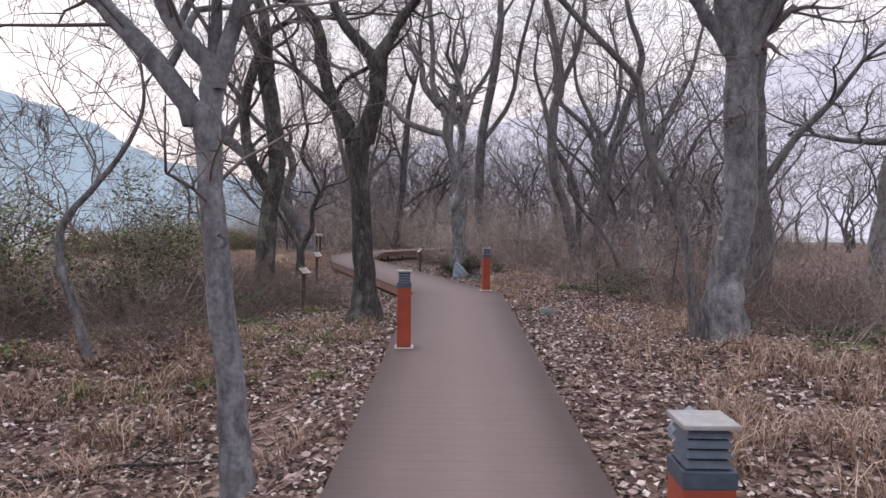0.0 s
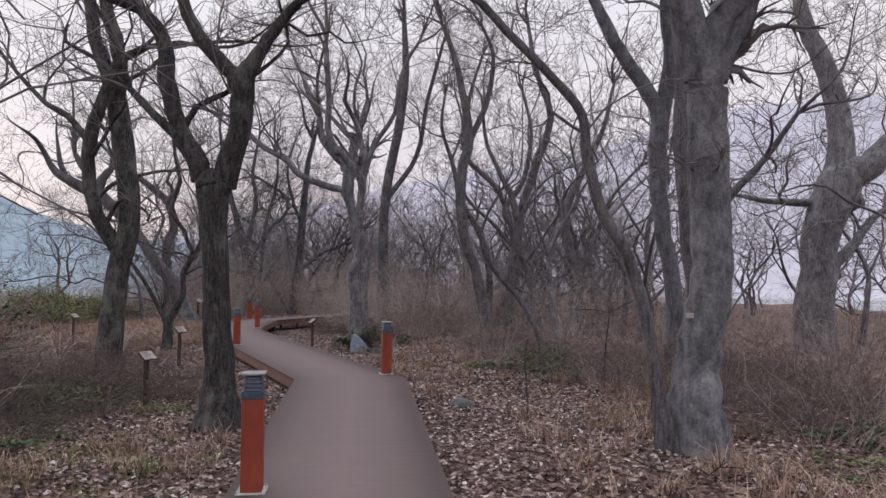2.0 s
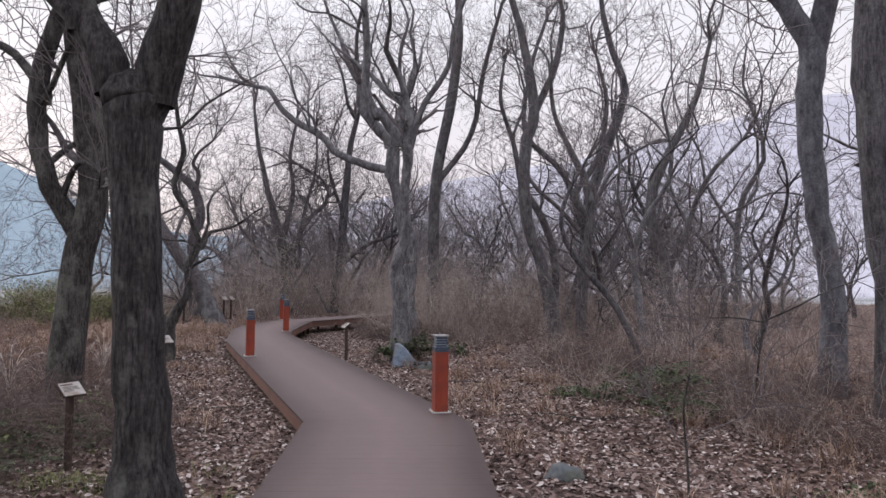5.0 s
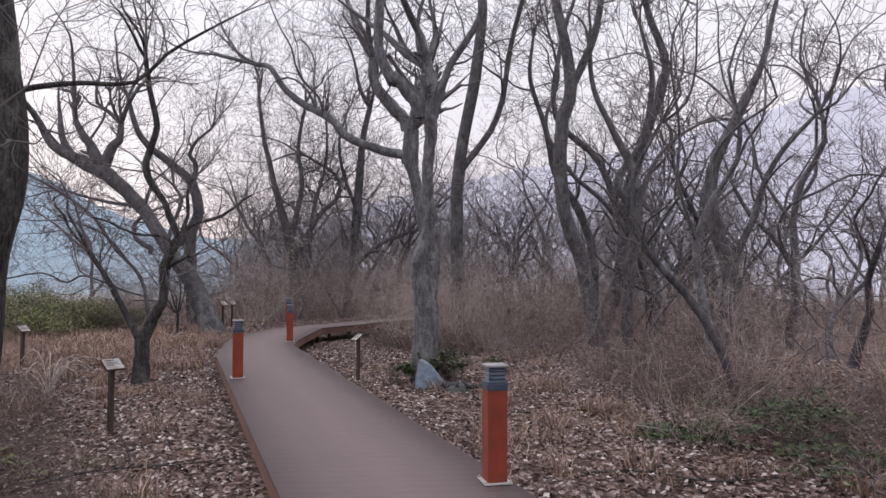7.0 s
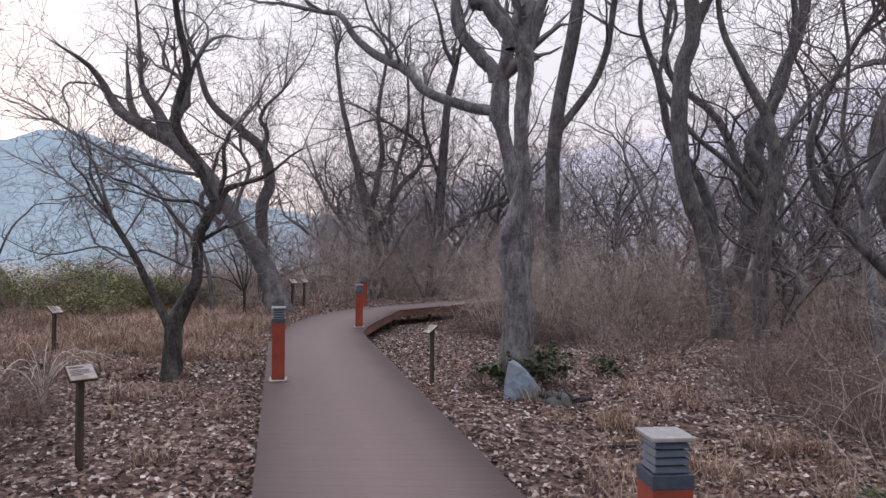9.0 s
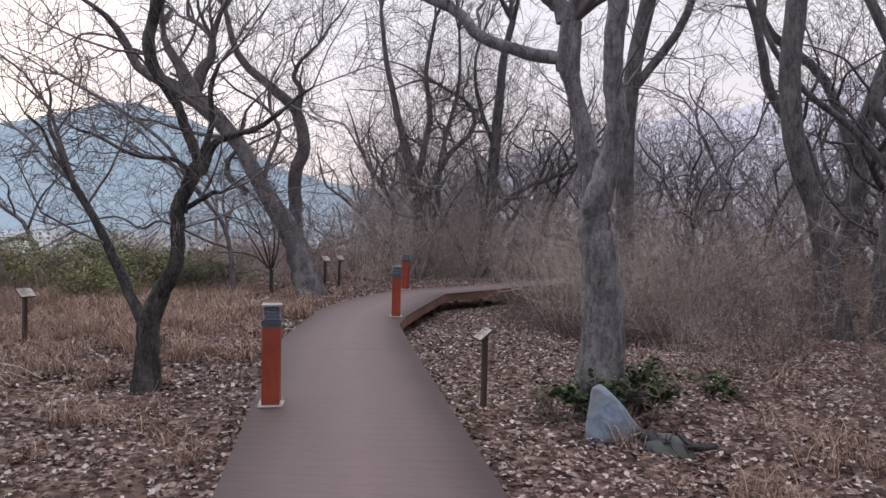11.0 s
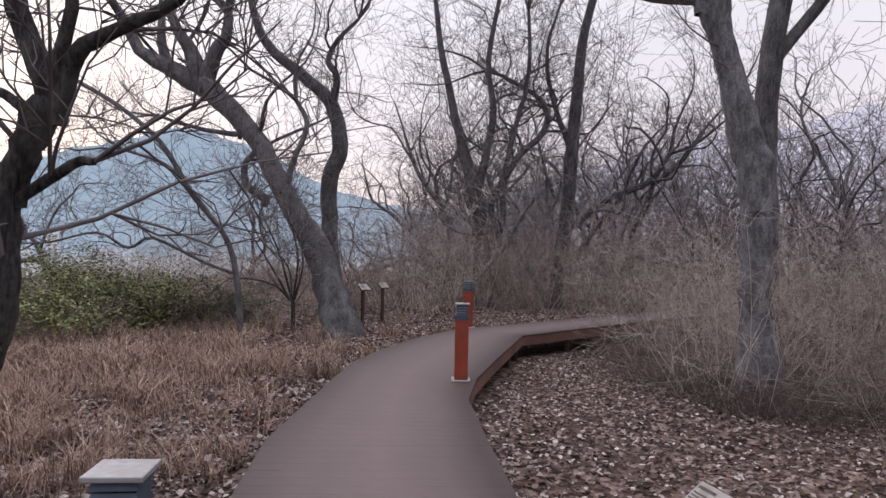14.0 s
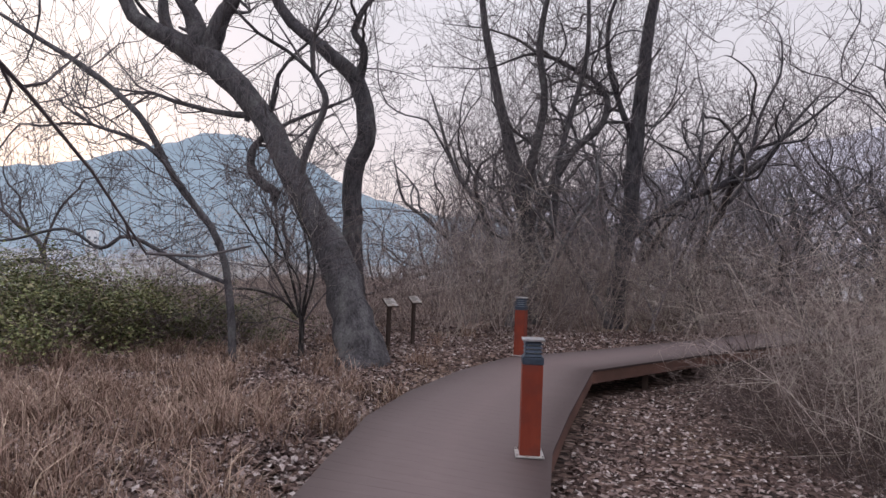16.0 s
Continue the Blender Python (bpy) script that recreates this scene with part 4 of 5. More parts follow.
# a few on the open side, far down the slope
spots += [(-17, 24), (-21, 36), (-19, 45), (-15, 17), (-12, 9), (-24, 30), (10, 6), (13, 10), (9, 1)]
# the near edge of the wood beyond the bend
spots += [(-1.5, 40.6), (1.0, 44.2), (-4.6, 41.2), (4.4, 42.0), (-7.2, 39.6), (-2.6, 45.6), (0.2, 49.0), (-5.6, 46.2), (-8.8, 42.4), (-3.6, 50.0), (2.6, 51.0), (-0.8, 54.0), (-6.6, 52.0)]
# older, thicker oaks deep in the wood
GREAT = [(6.6, 43.5), (8.6, 44.5), (9.8, 40.2), (4.8, 46.4), (12.0, 38.4), (13.5, 33.0), (10.5, 34.6)]
spots += GREAT
for k, (x, y) in enumerate(spots):
    s = rng.uniform(0.8, 1.25) * (1.6 if (x, y) in GREAT else 1.0)
    m = pose(x, y, ground_z(x, y), 0, 0, rng.uniform(0, 360)) @ Matrix.Scale(s, 4)
    if k < len(proto):
        proto[k].matrix_basis = m
    else:
        copy_thing(proto[k % len(proto)], pose(x, y, ground_z(x, y), 0, 0, rng.uniform(0, 360))).scale = (s, s, s)


# ---- undergrowth ----
def brush(seed, tall, stems, mat, kids=(5, 3), each=8):
    canes, twigs = Tubes(seed), Tubes(seed + 40, 0.0017)
    r = np.random.default_rng(seed)
    for _ in range(stems):
        a, d = r.uniform(0, 2 * math.pi), r.uniform(0, 0.5)
        line = wander(r, (math.cos(a) * d, math.sin(a) * d, -0.06), (math.cos(a) * 0.6, math.sin(a) * 0.6, 1), tall * r.uniform(0.6, 1.15), 0.26, -0.03, 6, 1)
        radii = np.linspace(0.0048, 0.002, len(line))
        canes.ring(line, radii, 3)
        for _ in range(kids[0]):
            i = r.integers(1, len(line))
            t, side = off_side(r, line[i] - line[i - 1])
            twigs.stem(line[i], t * 0.5 + side, tall * r.uniform(0.2, 0.5), 0.0023, 1, 0.0, 0.55, (0, kids[1]), 1.0)
    thing = new("shrub")
    tagged(canes.build("stem", mat, thing), kind="stuff")
    tagged(twigs.close(stems * each).build("twig_spray", mat, thing), kind="stuff")
    return tagged(thing, "leafless brown thicket of thin arching twigs", "shrub", group="bare undergrowth thickets")


thickets = [brush(300 + k, h, n, BRUSH) for k, (h, n) in enumerate(((1.3, 22), (1.0, 28), (1.6, 18), (0.8, 30), (1.2, 24)))]
places = []
while len(places) < 232:
    x, y = rng.uniform(-16, 22), rng.uniform(4, 46)
    s = float(beside(x, y))
    a = abs(s)
    if s == 0 or a < 1.2:
        continue
    if s > 0 and y < 22 and a < 2.6 + 0.25 * max(0, 12 - y):
        continue
    if s > 0 and 22 <= y < 26.5 and a < 3.2:
        continue
    if s < 0 and y < 32 and a < (2.2 if y < 18 else 5.0):
        continue
    if s < 0 and y < 32 and rng.random() < 0.35:
        continue
    if rng.random() < 0.03 * max(0, a - 8):
        continue
    places.append((x, y))
for k, (x, y) in enumerate(places):
    m = pose(x, y, ground_z(x, y), 0, 0, rng.uniform(0, 360))
    s = rng.uniform(0.7, 1.2) * (1 + 0.75 * float(smooth_step(20, 32, y)))
    ob = thickets[k] if k < len(thickets) else copy_thing(thickets[k % len(thickets)], m)
    ob.matrix_basis = m
    ob.scale = (s, s, s * rng.uniform(0.85, 1.2))

# taller, looser shrubs crowding the inside of the bend
tall_brush = brush(330, 2.2, 17, TWIG_TAN, (9, 6), 16)
tagged(tall_brush, "tall loose leafless shrub of fine tan twigs", "shrub", group="tall shrubs inside the bend")
TALL = ((-0.9, 26.7), (-0.3, 27.5), (-1.1, 28.7), (0.1, 25.4), (0.4, 29.3), (-0.6, 30.9), (1.0, 27.6), (-0.2, 26.0), (0.8, 26.6), (0.5, 28.2), (1.5, 24.2), (1.9, 27.2), (0.6, 30.4), (-0.4, 30.2), (1.6, 31.5), (-1.9, 34.3), (-3.6, 33.2), (-5.4, 32.2), (-6.6, 33.5), (-0.2, 35.8), (-4.6, 35.2), (2.6, 29.2), (3.4, 25.4),
        (-8.4, 27.9), (-7.9, 29.8), (-9.4, 29.4), (-9.0, 31.4), (-7.2, 31.9), (-10.6, 30.6), (-6.2, 31.0), (-8.2, 33.6), (-10.2, 33.0), (-2.8, 36.2), (-6.8, 36.4), (1.0, 33.6), (2.8, 33.0), (4.6, 31.2), (4.4, 27.6), (6.6, 23.2), (7.8, 28.4), (9.0, 25.2), (8.8, 20.6), (6.0, 20.0), (10.6, 22.4), (11.4, 27.2), (-1.4, 37.6), (3.4, 36.6), (6.4, 35.2), (9.4, 32.4),
        (-5.6, 34.0), (-3.8, 34.6), (-2.4, 35.4), (-4.8, 36.8), (-1.2, 36.4), (-5.2, 38.2), (-3.4, 38.0), (-0.6, 39.2), (4.4, 34.2), (3.0, 35.0), (2.2, 32.4), (3.6, 30.4), (5.0, 33.0), (1.2, 32.6), (2.6, 27.8), (5.6, 36.8), (-10.9, 28.6), (-11.8, 29.2), (-10.2, 28.2), (-9.2, 28.8))
# thickets among the oaks on the open side of the start
for k, (x, y) in enumerate(((5.2, 7.6), (6.2, 9.0), (5.0, 9.8), (7.2, 8.2), (6.0, 11.2), (7.6, 10.6), (5.6, 12.6), (8.4, 12.4), (7.4, 6.4), (8.8, 9.2), (6.4, 5.4), (9.6, 7.0), (5.9, 14.4), (8.0, 15.0))):
    ob = copy_thing(thickets[k % len(thickets)], pose(x, y, ground_z(x, y), 0, 0, k * 53))
    ob.scale = (1.1, 1.1, 0.9)

for k, (x, y) in enumerate(TALL):
    m = pose(x, y, ground_z(x, y), 0, 0, k * 77)
    ob = copy_thing(tall_brush, m) if k else tall_brush
    ob.matrix_basis = m
    s = 0.85 + 0.3 * ((k * 37) % 10) / 10 + (0.25 if y > 31 else 0)
    ob.scale = (s, s, s)


# dense dark brambles: inside the bend, round the oaks and down the slope edge
bramble = brush(360, 1.15, 36, BRAMBLE, (11, 7), 24)
tagged(bramble, "dense dark bramble thicket of tangled thin twigs", "shrub", group="bramble thickets")
BRAMBLES = ((-1.35, 27.0), (-0.6, 26.1), (0.25, 26.4), (-0.9, 28.1), (0.9, 28.9), (-1.1, 29.4), (0.5, 30.4), (-0.4, 25.3), (0.3, 25.0), (1.3, 25.6), (0.4, 27.5), (1.7, 29.6), (-0.2, 31.6),
            (-4.3, 9.3), (-4.6, 10.5), (-4.2, 11.9), (-5.2, 9.0), (-5.7, 10.6), (-4.8, 13.0), (-3.9, 14.0), (-5.9, 7.6), (-6.6, 9.3), (-7.0, 11.4), (-4.6, 15.0), (-5.4, 16.6), (-6.3, 13.6),
            (6.1, 9.3), (6.9, 10.2), (5.5, 10.7), (7.5, 8.4), (5.2, 12.0), (6.7, 12.2), (8.1, 9.7), (4.9, 14.0), (4.2, 17.3), (3.9, 18.5), (5.0, 16.3), (3.7, 20.2), (5.3, 19.0), (4.4, 22.0), (6.6, 17.6), (6.2, 15.2), (7.9, 13.2), (6.9, 7.2), (8.6, 7.8), (5.4, 8.6),
            (-2.9, 6.4), (-3.6, 7.4), (-3.0, 8.4), (-2.7, 9.8), (-4.3, 6.6), (-3.9, 8.6), (-5.0, 7.4), (-2.5, 11.9), (-3.2, 12.0), (-3.7, 11.2), (-3.3, 13.2), (-4.1, 12.4), (4.8, 13.2), (5.5, 14.6), (4.3, 15.9), (3.6, 16.6), (0.9, 24.9))
for k, (x, y) in enumerate(BRAMBLES):
    m = pose(x, y, ground_z(x, y), 0, 0, k * 61)
    ob = copy_thing(bramble, m) if k else bramble
    ob.matrix_basis = m
    s = 0.72 + 0.4 * ((k * 29) % 10) / 10
    ob.scale = (s * 1.1, s * 1.1, s * (0.6 if k < 13 else 0.66))

far_growth = Tubes(350, 0.006)
f_rng = np.random.default_rng(351)
made = 0
while made < 460:
    x, y = f_rng.uniform(-18, 18), f_rng.uniform(34, 64)
    if x < -7.5 - (y - 32) * 0.30 or abs(float(beside(x, y))) < 1.5 and y < 41:
        continue
    if x > 3 and f_rng.random() < 0.55:
        continue
    far_growth.stem((x, y, ground_z(x, y) - 0.1), (f_rng.normal(0, 0.2), f_rng.normal(0, 0.2), 1), f_rng.uniform(1.8, 5.0), f_rng.uniform(0.012, 0.035), 0, 0.3, 0.42, (6, 3), 0.9)
    made += 1
tagged(far_growth.close().build("far_saplings", TWIG_HAZED), "dense far growth of thin bare saplings and brush", "saplings", kind="stuff")


def leaf_cloud(r, centre, size, count, blade):
    """Small folded leaves scattered through a rounded mass."""
    clumps = max(12, count // 40)
    c = r.normal(0, 1, (clumps, 3))
    c /= np.linalg.norm(c, axis=1)[:, None]
    c *= (r.uniform(0.1, 1.25, clumps) ** 0.6)[:, None]
    p = c[r.integers(0, clumps, count)] + r.normal(0, 0.15, (count, 3))
    lump = 1 + 0.3 * np.sin(p[:, 0] * 5 + r.uniform(0, 6)) * np.sin(p[:, 1] * 4 + p[:, 2] * 5)
    p = p * lump[:, None] * np.array(size) + np.array(centre)
    return leaf_blades(r, p, blade, 1.0)


def leaf_blades(r, p, blade, tilt):
    """Corners and faces of bent leaves at the places p."""
    n = len(p)
    yaw = r.uniform(0, 2 * math.pi, n)
    along = np.stack([np.cos(yaw), np.sin(yaw), r.normal(0, 0.35, n) * tilt], -1)
    along /= np.linalg.norm(along, axis=1)[:, None]
    up = np.stack([r.normal(0, 0.5, n) * tilt, r.normal(0, 0.5, n) * tilt, np.ones(n)], -1)
    side = np.cross(along, up)
    side /= np.linalg.norm(side, axis=1)[:, None]
    nor = np.cross(side, along)
    ln = (blade * r.uniform(0.6, 1.3, n))[:, None]
    wd = ln * r.uniform(0.22, 0.36, n)[:, None]
    curl = ln * r.uniform(-0.05, 0.28, n)[:, None]
    v = np.stack([p - along * ln * 0.5, p + along * ln * r.uniform(-0.1, 0.2, n)[:, None] + side * wd * 1.25 + nor * curl, p + along * ln * 0.55 + nor * curl * r.uniform(0, 0.6, n)[:, None],
                  p + along * ln * r.uniform(-0.1, 0.2, n)[:, None] - side * wd * 1.25 + nor * curl], 1).reshape(-1, 3)
    q = np.arange(n * 4).reshape(-1, 4)
    return v, q


def evergreen(x, y, size, count, mat, label, seed, blade=0.05):
    r = np.random.default_rng(seed)
    z = ground_z(x, y)
    thing = new("evergreen_shrub")
    thing.location = (x, y, z)
    t = Tubes(seed)
    for _ in range(14):
        a = r.uniform(0, 2 * math.pi)
        t.stem((0.1 * math.cos(a), 0.1 * math.sin(a), -0.05), (math.cos(a) * size[0], math.sin(a) * size[1], size[2] * 1.5), size[2] * 1.7, 0.01 + 0.008 * (size[2] > 0.9), 0, 0.3, 0.3, (4, 2))
    tagged(t.close().build("stem", BRUSH, thing), kind="stuff")
    v, q = leaf_cloud(r, (0, 0, size[2]), size, count, blade)
    v[:, 2] = np.maximum(v[:, 2], 0.02)
    tagged(mesh_array("foliage", v, q, mat, thing), kind="stuff")
    return tagged(thing, label, "shrub")


evergreen(-4.5, 9.6, (0.85, 0.8, 1.15), 2600, OLIVE, "tall straggling evergreen shrub with small grey-green leaves", 41, 0.06)
evergreen(-5.9, 8.5, (1.0, 0.9, 1.2), 2600, SHRUB_GREEN, "tall straggling evergreen shrub with dull leaves", 42, 0.06)
evergreen(-6.1, 7.3, (0.8, 0.7, 1.3), 1500, OLIVE, "tall thin evergreen with bare crooked stems", 112, 0.06)
evergreen(-7.0, 8.0, (0.9, 0.8, 1.35), 1500, OLIVE, "tall thin evergreen with bare crooked stems", 113, 0.06)
evergreen(-4.9, 10.8, (0.8, 0.7, 0.9), 1800, GREEN, "dark evergreen shrub with glossy leaves", 114, 0.06)
for k, (x, y) in enumerate(((-2.9, 8.9), (-3.5, 7.9), (-3.1, 10.6), (-3.9, 6.9), (-2.6, 7.6), (-4.6, 7.6), (-3.4, 9.6), (-4.4, 5.9), (5.7, 7.9), (5.0, 8.9), (6.3, 8.3), (4.9, 6.6), (4.6, 10.4))):
    evergreen(x, y, (0.6, 0.5, 0.07 + 0.02 * (k % 3)), 420, (GREEN, OLIVE)[k % 2], "low dark green groundcover among fallen leaves", 140 + k, 0.05)
evergreen(-5.6, 12.5, (1.0, 0.9, 0.8), 1800, GREEN, "dark evergreen shrub among bare brush", 43, 0.05)
evergreen(-7.3, 9.6, (1.1, 1.0, 1.1), 1700, OLIVE, "thin evergreen shrub at the slope edge", 44, 0.05)
evergreen(-6.4, 6.4, (0.8, 0.7, 0.85), 1200, OLIVE, "sparse evergreen shrub at the slope edge", 50, 0.05)
evergreen(-4.3, 8.2, (0.7, 0.6, 0.5), 1100, GREEN, "dark low evergreen shrub under bare twigs", 54, 0.05)
evergreen(-5.3, 7.0, (0.8, 0.6, 0.6), 1200, GREEN, "dark bushy evergreen shrub near the slope edge", 56, 0.05)
evergreen(-3.3, 10.3, (0.6, 0.5, 0.2), 700, GREEN, "low dark green groundcover beside a plant label", 46, 0.05)
evergreen(-4.1, 11.4, (0.7, 0.5, 0.25), 800, GREEN, "low dark green groundcover under bare brush", 47, 0.05)
evergreen(4.1, 13.7, (0.65, 0.5, 0.18), 700, GREEN, "low dark green groundcover shrub in leaf litter", 45, 0.05)
evergreen(4.2, 14.9, (0.9, 0.7, 0.26), 1700, GREEN, "low spreading dark green shrub in leaf litter", 53, 0.05)
evergreen(0.58, 19.2, (0.25, 0.22, 0.3), 1300, GREEN, "dark ivy clump behind a pointed stone", 48, 0.06)
evergreen(0.3, 18.98, (0.3, 0.12, 0.22), 600, GREEN, "dark ivy leaves climbing an oak's foot", 57, 0.06)
evergreen(-0.15, 19.1, (0.26, 0.25, 0.2), 620, GREEN, "ivy leaves at the foot of an oak", 49, 0.06)
evergreen(1.5, 20.4, (0.3, 0.25, 0.13), 420, GREEN, "low dark ivy patch in leaf litter", 58, 0.06)
evergreen(3.1, 15.0, (0.5, 0.4, 0.12), 600, GREEN, "low dark green groundcover shrub in leaf litter", 59, 0.05)
for k, (x, y) in enumerate(((-3.1, 11.4), (-3.6, 11.9), (-2.9, 12.3), (-3.9, 12.8), (-3.4, 10.9), (-4.4, 11.8), (-4.6, 12.7), (-3.3, 13.4), (-3.8, 10.2))):
    evergreen(x, y, (0.55, 0.45, 0.10 + 0.05 * (k % 3)), 620, (GREEN, OLIVE, GREEN)[k % 3], "dark green groundcover tangled with dead stems", 160 + k, 0.05)
g_rng = np.random.default_rng(91)
for k in range(22):
    x = g_rng.uniform(-16.5, -9.0)
    y = 27.3 + (x + 9.5) * 0.35 + g_rng.uniform(-1.2, 1.8)
    h = g_rng.uniform(0.28, 0.58)
    evergreen(x, y, (g_rng.uniform(0.5, 1.1), g_rng.uniform(0.5, 0.9), h), 1300, MOSS, "ragged olive green evergreen shrub at the slope edge", 60 + k, 0.05)

for k, (x, y, h) in enumerate(((-9.5, 24.7, 0.5), (-10.0, 25.5, 0.6), (-9.7, 26.5, 0.5), (-10.9, 25.9, 0.62), (-10.5, 27.1, 0.55), (-9.6, 27.7, 0.42), (-11.7, 26.5, 0.6), (-11.5, 27.7, 0.55), (-12.5, 27.1, 0.6), (-8.9, 28.3, 0.38), (-12.7, 25.5, 0.55), (-11.3, 24.6, 0.55))):
    evergreen(x, y, (0.95, 0.85, h * (0.9 + 0.1 * (k % 4))), 3600, (SHRUB_GREEN, OLIVE, SHRUB_GREEN, MOSS)[k % 4], "bushy green evergreen shrub behind dry grass", 120 + k, 0.045)


# ---- leaf litter and dry grass ----
def litter_field(name, count, x0, x1, y0, y1, near, blade, label, seed):
    r = np.random.default_rng(seed)
    x, y = r.uniform(x0, x1, count), r.uniform(y0, y1, count)
    s = np.abs(beside(x, y))
    keep = (s > 0.02) & (r.random(count) < np.exp(-np.maximum(0, s - near) / 4.0))
    x, y = x[keep], y[keep]
    p = np.stack([x, y, land(x, y) + 0.012 + r.uniform(0, 0.025, len(x))], -1)
    v, q = leaf_blades(r, p, blade, 0.8)
    ob = mesh_array(name, v, q, LEAF)
    return tagged(ob, label, "leaves", kind="stuff")


litter_field("fallen_leaves", 190000, -9, 10, -1.5, 16, 3.0, 0.054, "thick layer of curled brown fallen oak leaves", 51)
litter_field("fallen_leaves", 170000, -12, 9, 16, 34, 4.5, 0.054, "thick layer of curled brown fallen oak leaves", 52)


litter_field("fallen_leaves", 42000, -9.5, -4.2, 19, 27, 9.0, 0.07, "curled brown oak leaves caught in dry grass", 53)


def grass_field(name, count, centre, spread, tall, mat, label, seed, keep_left=False):
    r = np.random.default_rng(seed)
    tuft = np.stack([r.normal(centre[0], spread[0], count // 70), r.normal(centre[1], spread[1], count // 70)], -1)
    k = r.integers(0, len(tuft), count)
    x, y = tuft[k, 0] + r.normal(0, 0.10, count), tuft[k, 1] + r.normal(0, 0.10, count)
    keep = np.abs(beside(x, y)) > 0.25
    x, y = x[keep], y[keep]
    n = len(x)
    p = np.stack([x, y, land(x, y) - 0.01], -1)
    a = r.uniform(0, 2 * math.pi, n)
    out = np.stack([np.cos(a), np.sin(a), np.zeros(n)], -1)
    side = np.stack([-np.sin(a), np.cos(a), np.zeros(n)], -1) * (r.uniform(0.002, 0.0048, n))[:, None]
    h = (tall * r.uniform(0.4, 1.2, n) * r.uniform(0.45, 1.5, len(tuft))[k[keep]])[:, None]
    b = h * r.uniform(0.2, 1.5, n)[:, None]
    up = np.array([0, 0, 1.0])
    mid = p + up * h * 0.6 + out * b * 0.35
    tip = p + up * h * 0.85 + out * b
    v = np.stack([p - side, p + side, mid + side * 0.8, mid - side * 0.8, tip + side * 0.3, tip - side * 0.3], 1).reshape(-1, 3)
    o = np.arange(n)[:, None] * 6
    q = np.concatenate([o + np.array([0, 1, 2, 3]), o + np.array([3, 2, 4, 5])], 1).reshape(-1, 4)
    ob = mesh_array(name, v, q, mat)
    return tagged(ob, label, "grass", kind="stuff")


grass_field("dry_grass", 36000, (-7.8, 23.2), (1.8, 2.3), 0.27, STRAW, "tussocks of straw-brown dry grass beside the boardwalk", 55)
grass_field("dry_grass", 9000, (-5.6, 20.5), (1.2, 3.5), 0.2, STRAW, "thin dry grass on the leaf litter", 56)
grass_field("dry_grass", 9000, (-2.6, 6.0), (1.2, 2.2), 0.16, STRAW, "sparse dry grass among fallen leaves", 57)
grass_field("green_grass", 5000, (-1.9, 7.6), (0.7, 2.2), 0.11, MOSS, "sparse green winter grass among fallen leaves", 65)
grass_field("dry_grass", 9000, (4.5, 4.5), (1.4, 2.0), 0.22, STRAW, "sparse dry grass among fallen leaves", 58)
grass_field("dry_grass", 14000, (4.0, 15.0), (3.0, 4.0), 0.22, STRAW, "sparse dry grass at the edge of the brush", 59)


# ---- stones and fallen wood ----
def stone(x, y, sx, sy, sz, sharp, seed, label, turn=0, mat=STONE):
    bm = bmesh.new()
    bmesh.ops.create_icosphere(bm, subdivisions=4, radius=1)
    for v in bm.verts:
        c = v.co
        k = 1 + 0.22 * noise.noise(c * 1.3 + Vector((seed, 0, 0))) + 0.06 * noise.noise(c * 4 + Vector((0, seed, 0)))
        c = c * k
        top = max(0, c.z)
        c.x *= 1 - sharp * top * 0.75
        c.y *= 1 - sharp * top * 0.75
        v.co = Vector((c.x * sx / 2, c.y * sy / 2, c.z * sz * (0.85 if c.z > 0 else 0.35)))
    ob = part("stone", bm, mat, smooth=True)
    ob.matrix_world = pose(x, y, ground_z(x, y), 0, 0, turn)
    return tagged(ob, label, "stone")


def hewn_stone(x, y, label):
    """A split slab with a sloping shoulder."""
    bm = bmesh.new()
    for c in ((-0.21, -0.13, -0.1), (0.27, -0.12, -0.1), (0.25, 0.14, -0.1), (-0.2, 0.13, -0.1), (-0.21, -0.11, 0.18), (-0.15, 0.1, 0.34), (-0.16, -0.05, 0.46), (-0.08, 0.02, 0.48), (0.05, -0.08, 0.36), (0.1, 0.08, 0.3), (0.27, -0.07, 0.1)):
        bm.verts.new(c)
    bmesh.ops.convex_hull(bm, input=bm.verts[:])
    bmesh.ops.bevel(bm, geom=bm.edges[:], offset=0.014, segments=1, affect="EDGES")
    bmesh.ops.triangulate(bm, faces=bm.faces[:])
    bmesh.ops.subdivide_edges(bm, edges=bm.edges[:], cuts=2, use_grid_fill=True)
    for v in bm.verts:
        v.co += Vector((noise.noise(v.co * 9), noise.noise(v.co * 9 + Vector((5, 0, 0))), noise.noise(v.co * 9 + Vector((0, 5, 0))))) * 0.014
    ob = part("stone", bm, STONE, smooth=False)
    ob.matrix_world = pose(x, y, ground_z(x, y), 0, 0, 8)
    return tagged(ob, label, "stone")


stone(2.27, 3.55, 0.27, 0.21, 0.27, 0.3, 3, "upright blue-grey stone standing in fallen leaves")
hewn_stone(0.25, 18.62, "pointed pale blue-grey stone leaning at an oak's foot")
stone(2.0, 10.9, 0.36, 0.28, 0.15, 0.1, 9, "flat dark grey rock half sunk in leaf litter", 0, ROCK)
stone(0.72, 18.48, 0.62, 0.27, 0.17, 0.1, 11, "long dark grey rock beside a pointed stone", -48, ROCK)


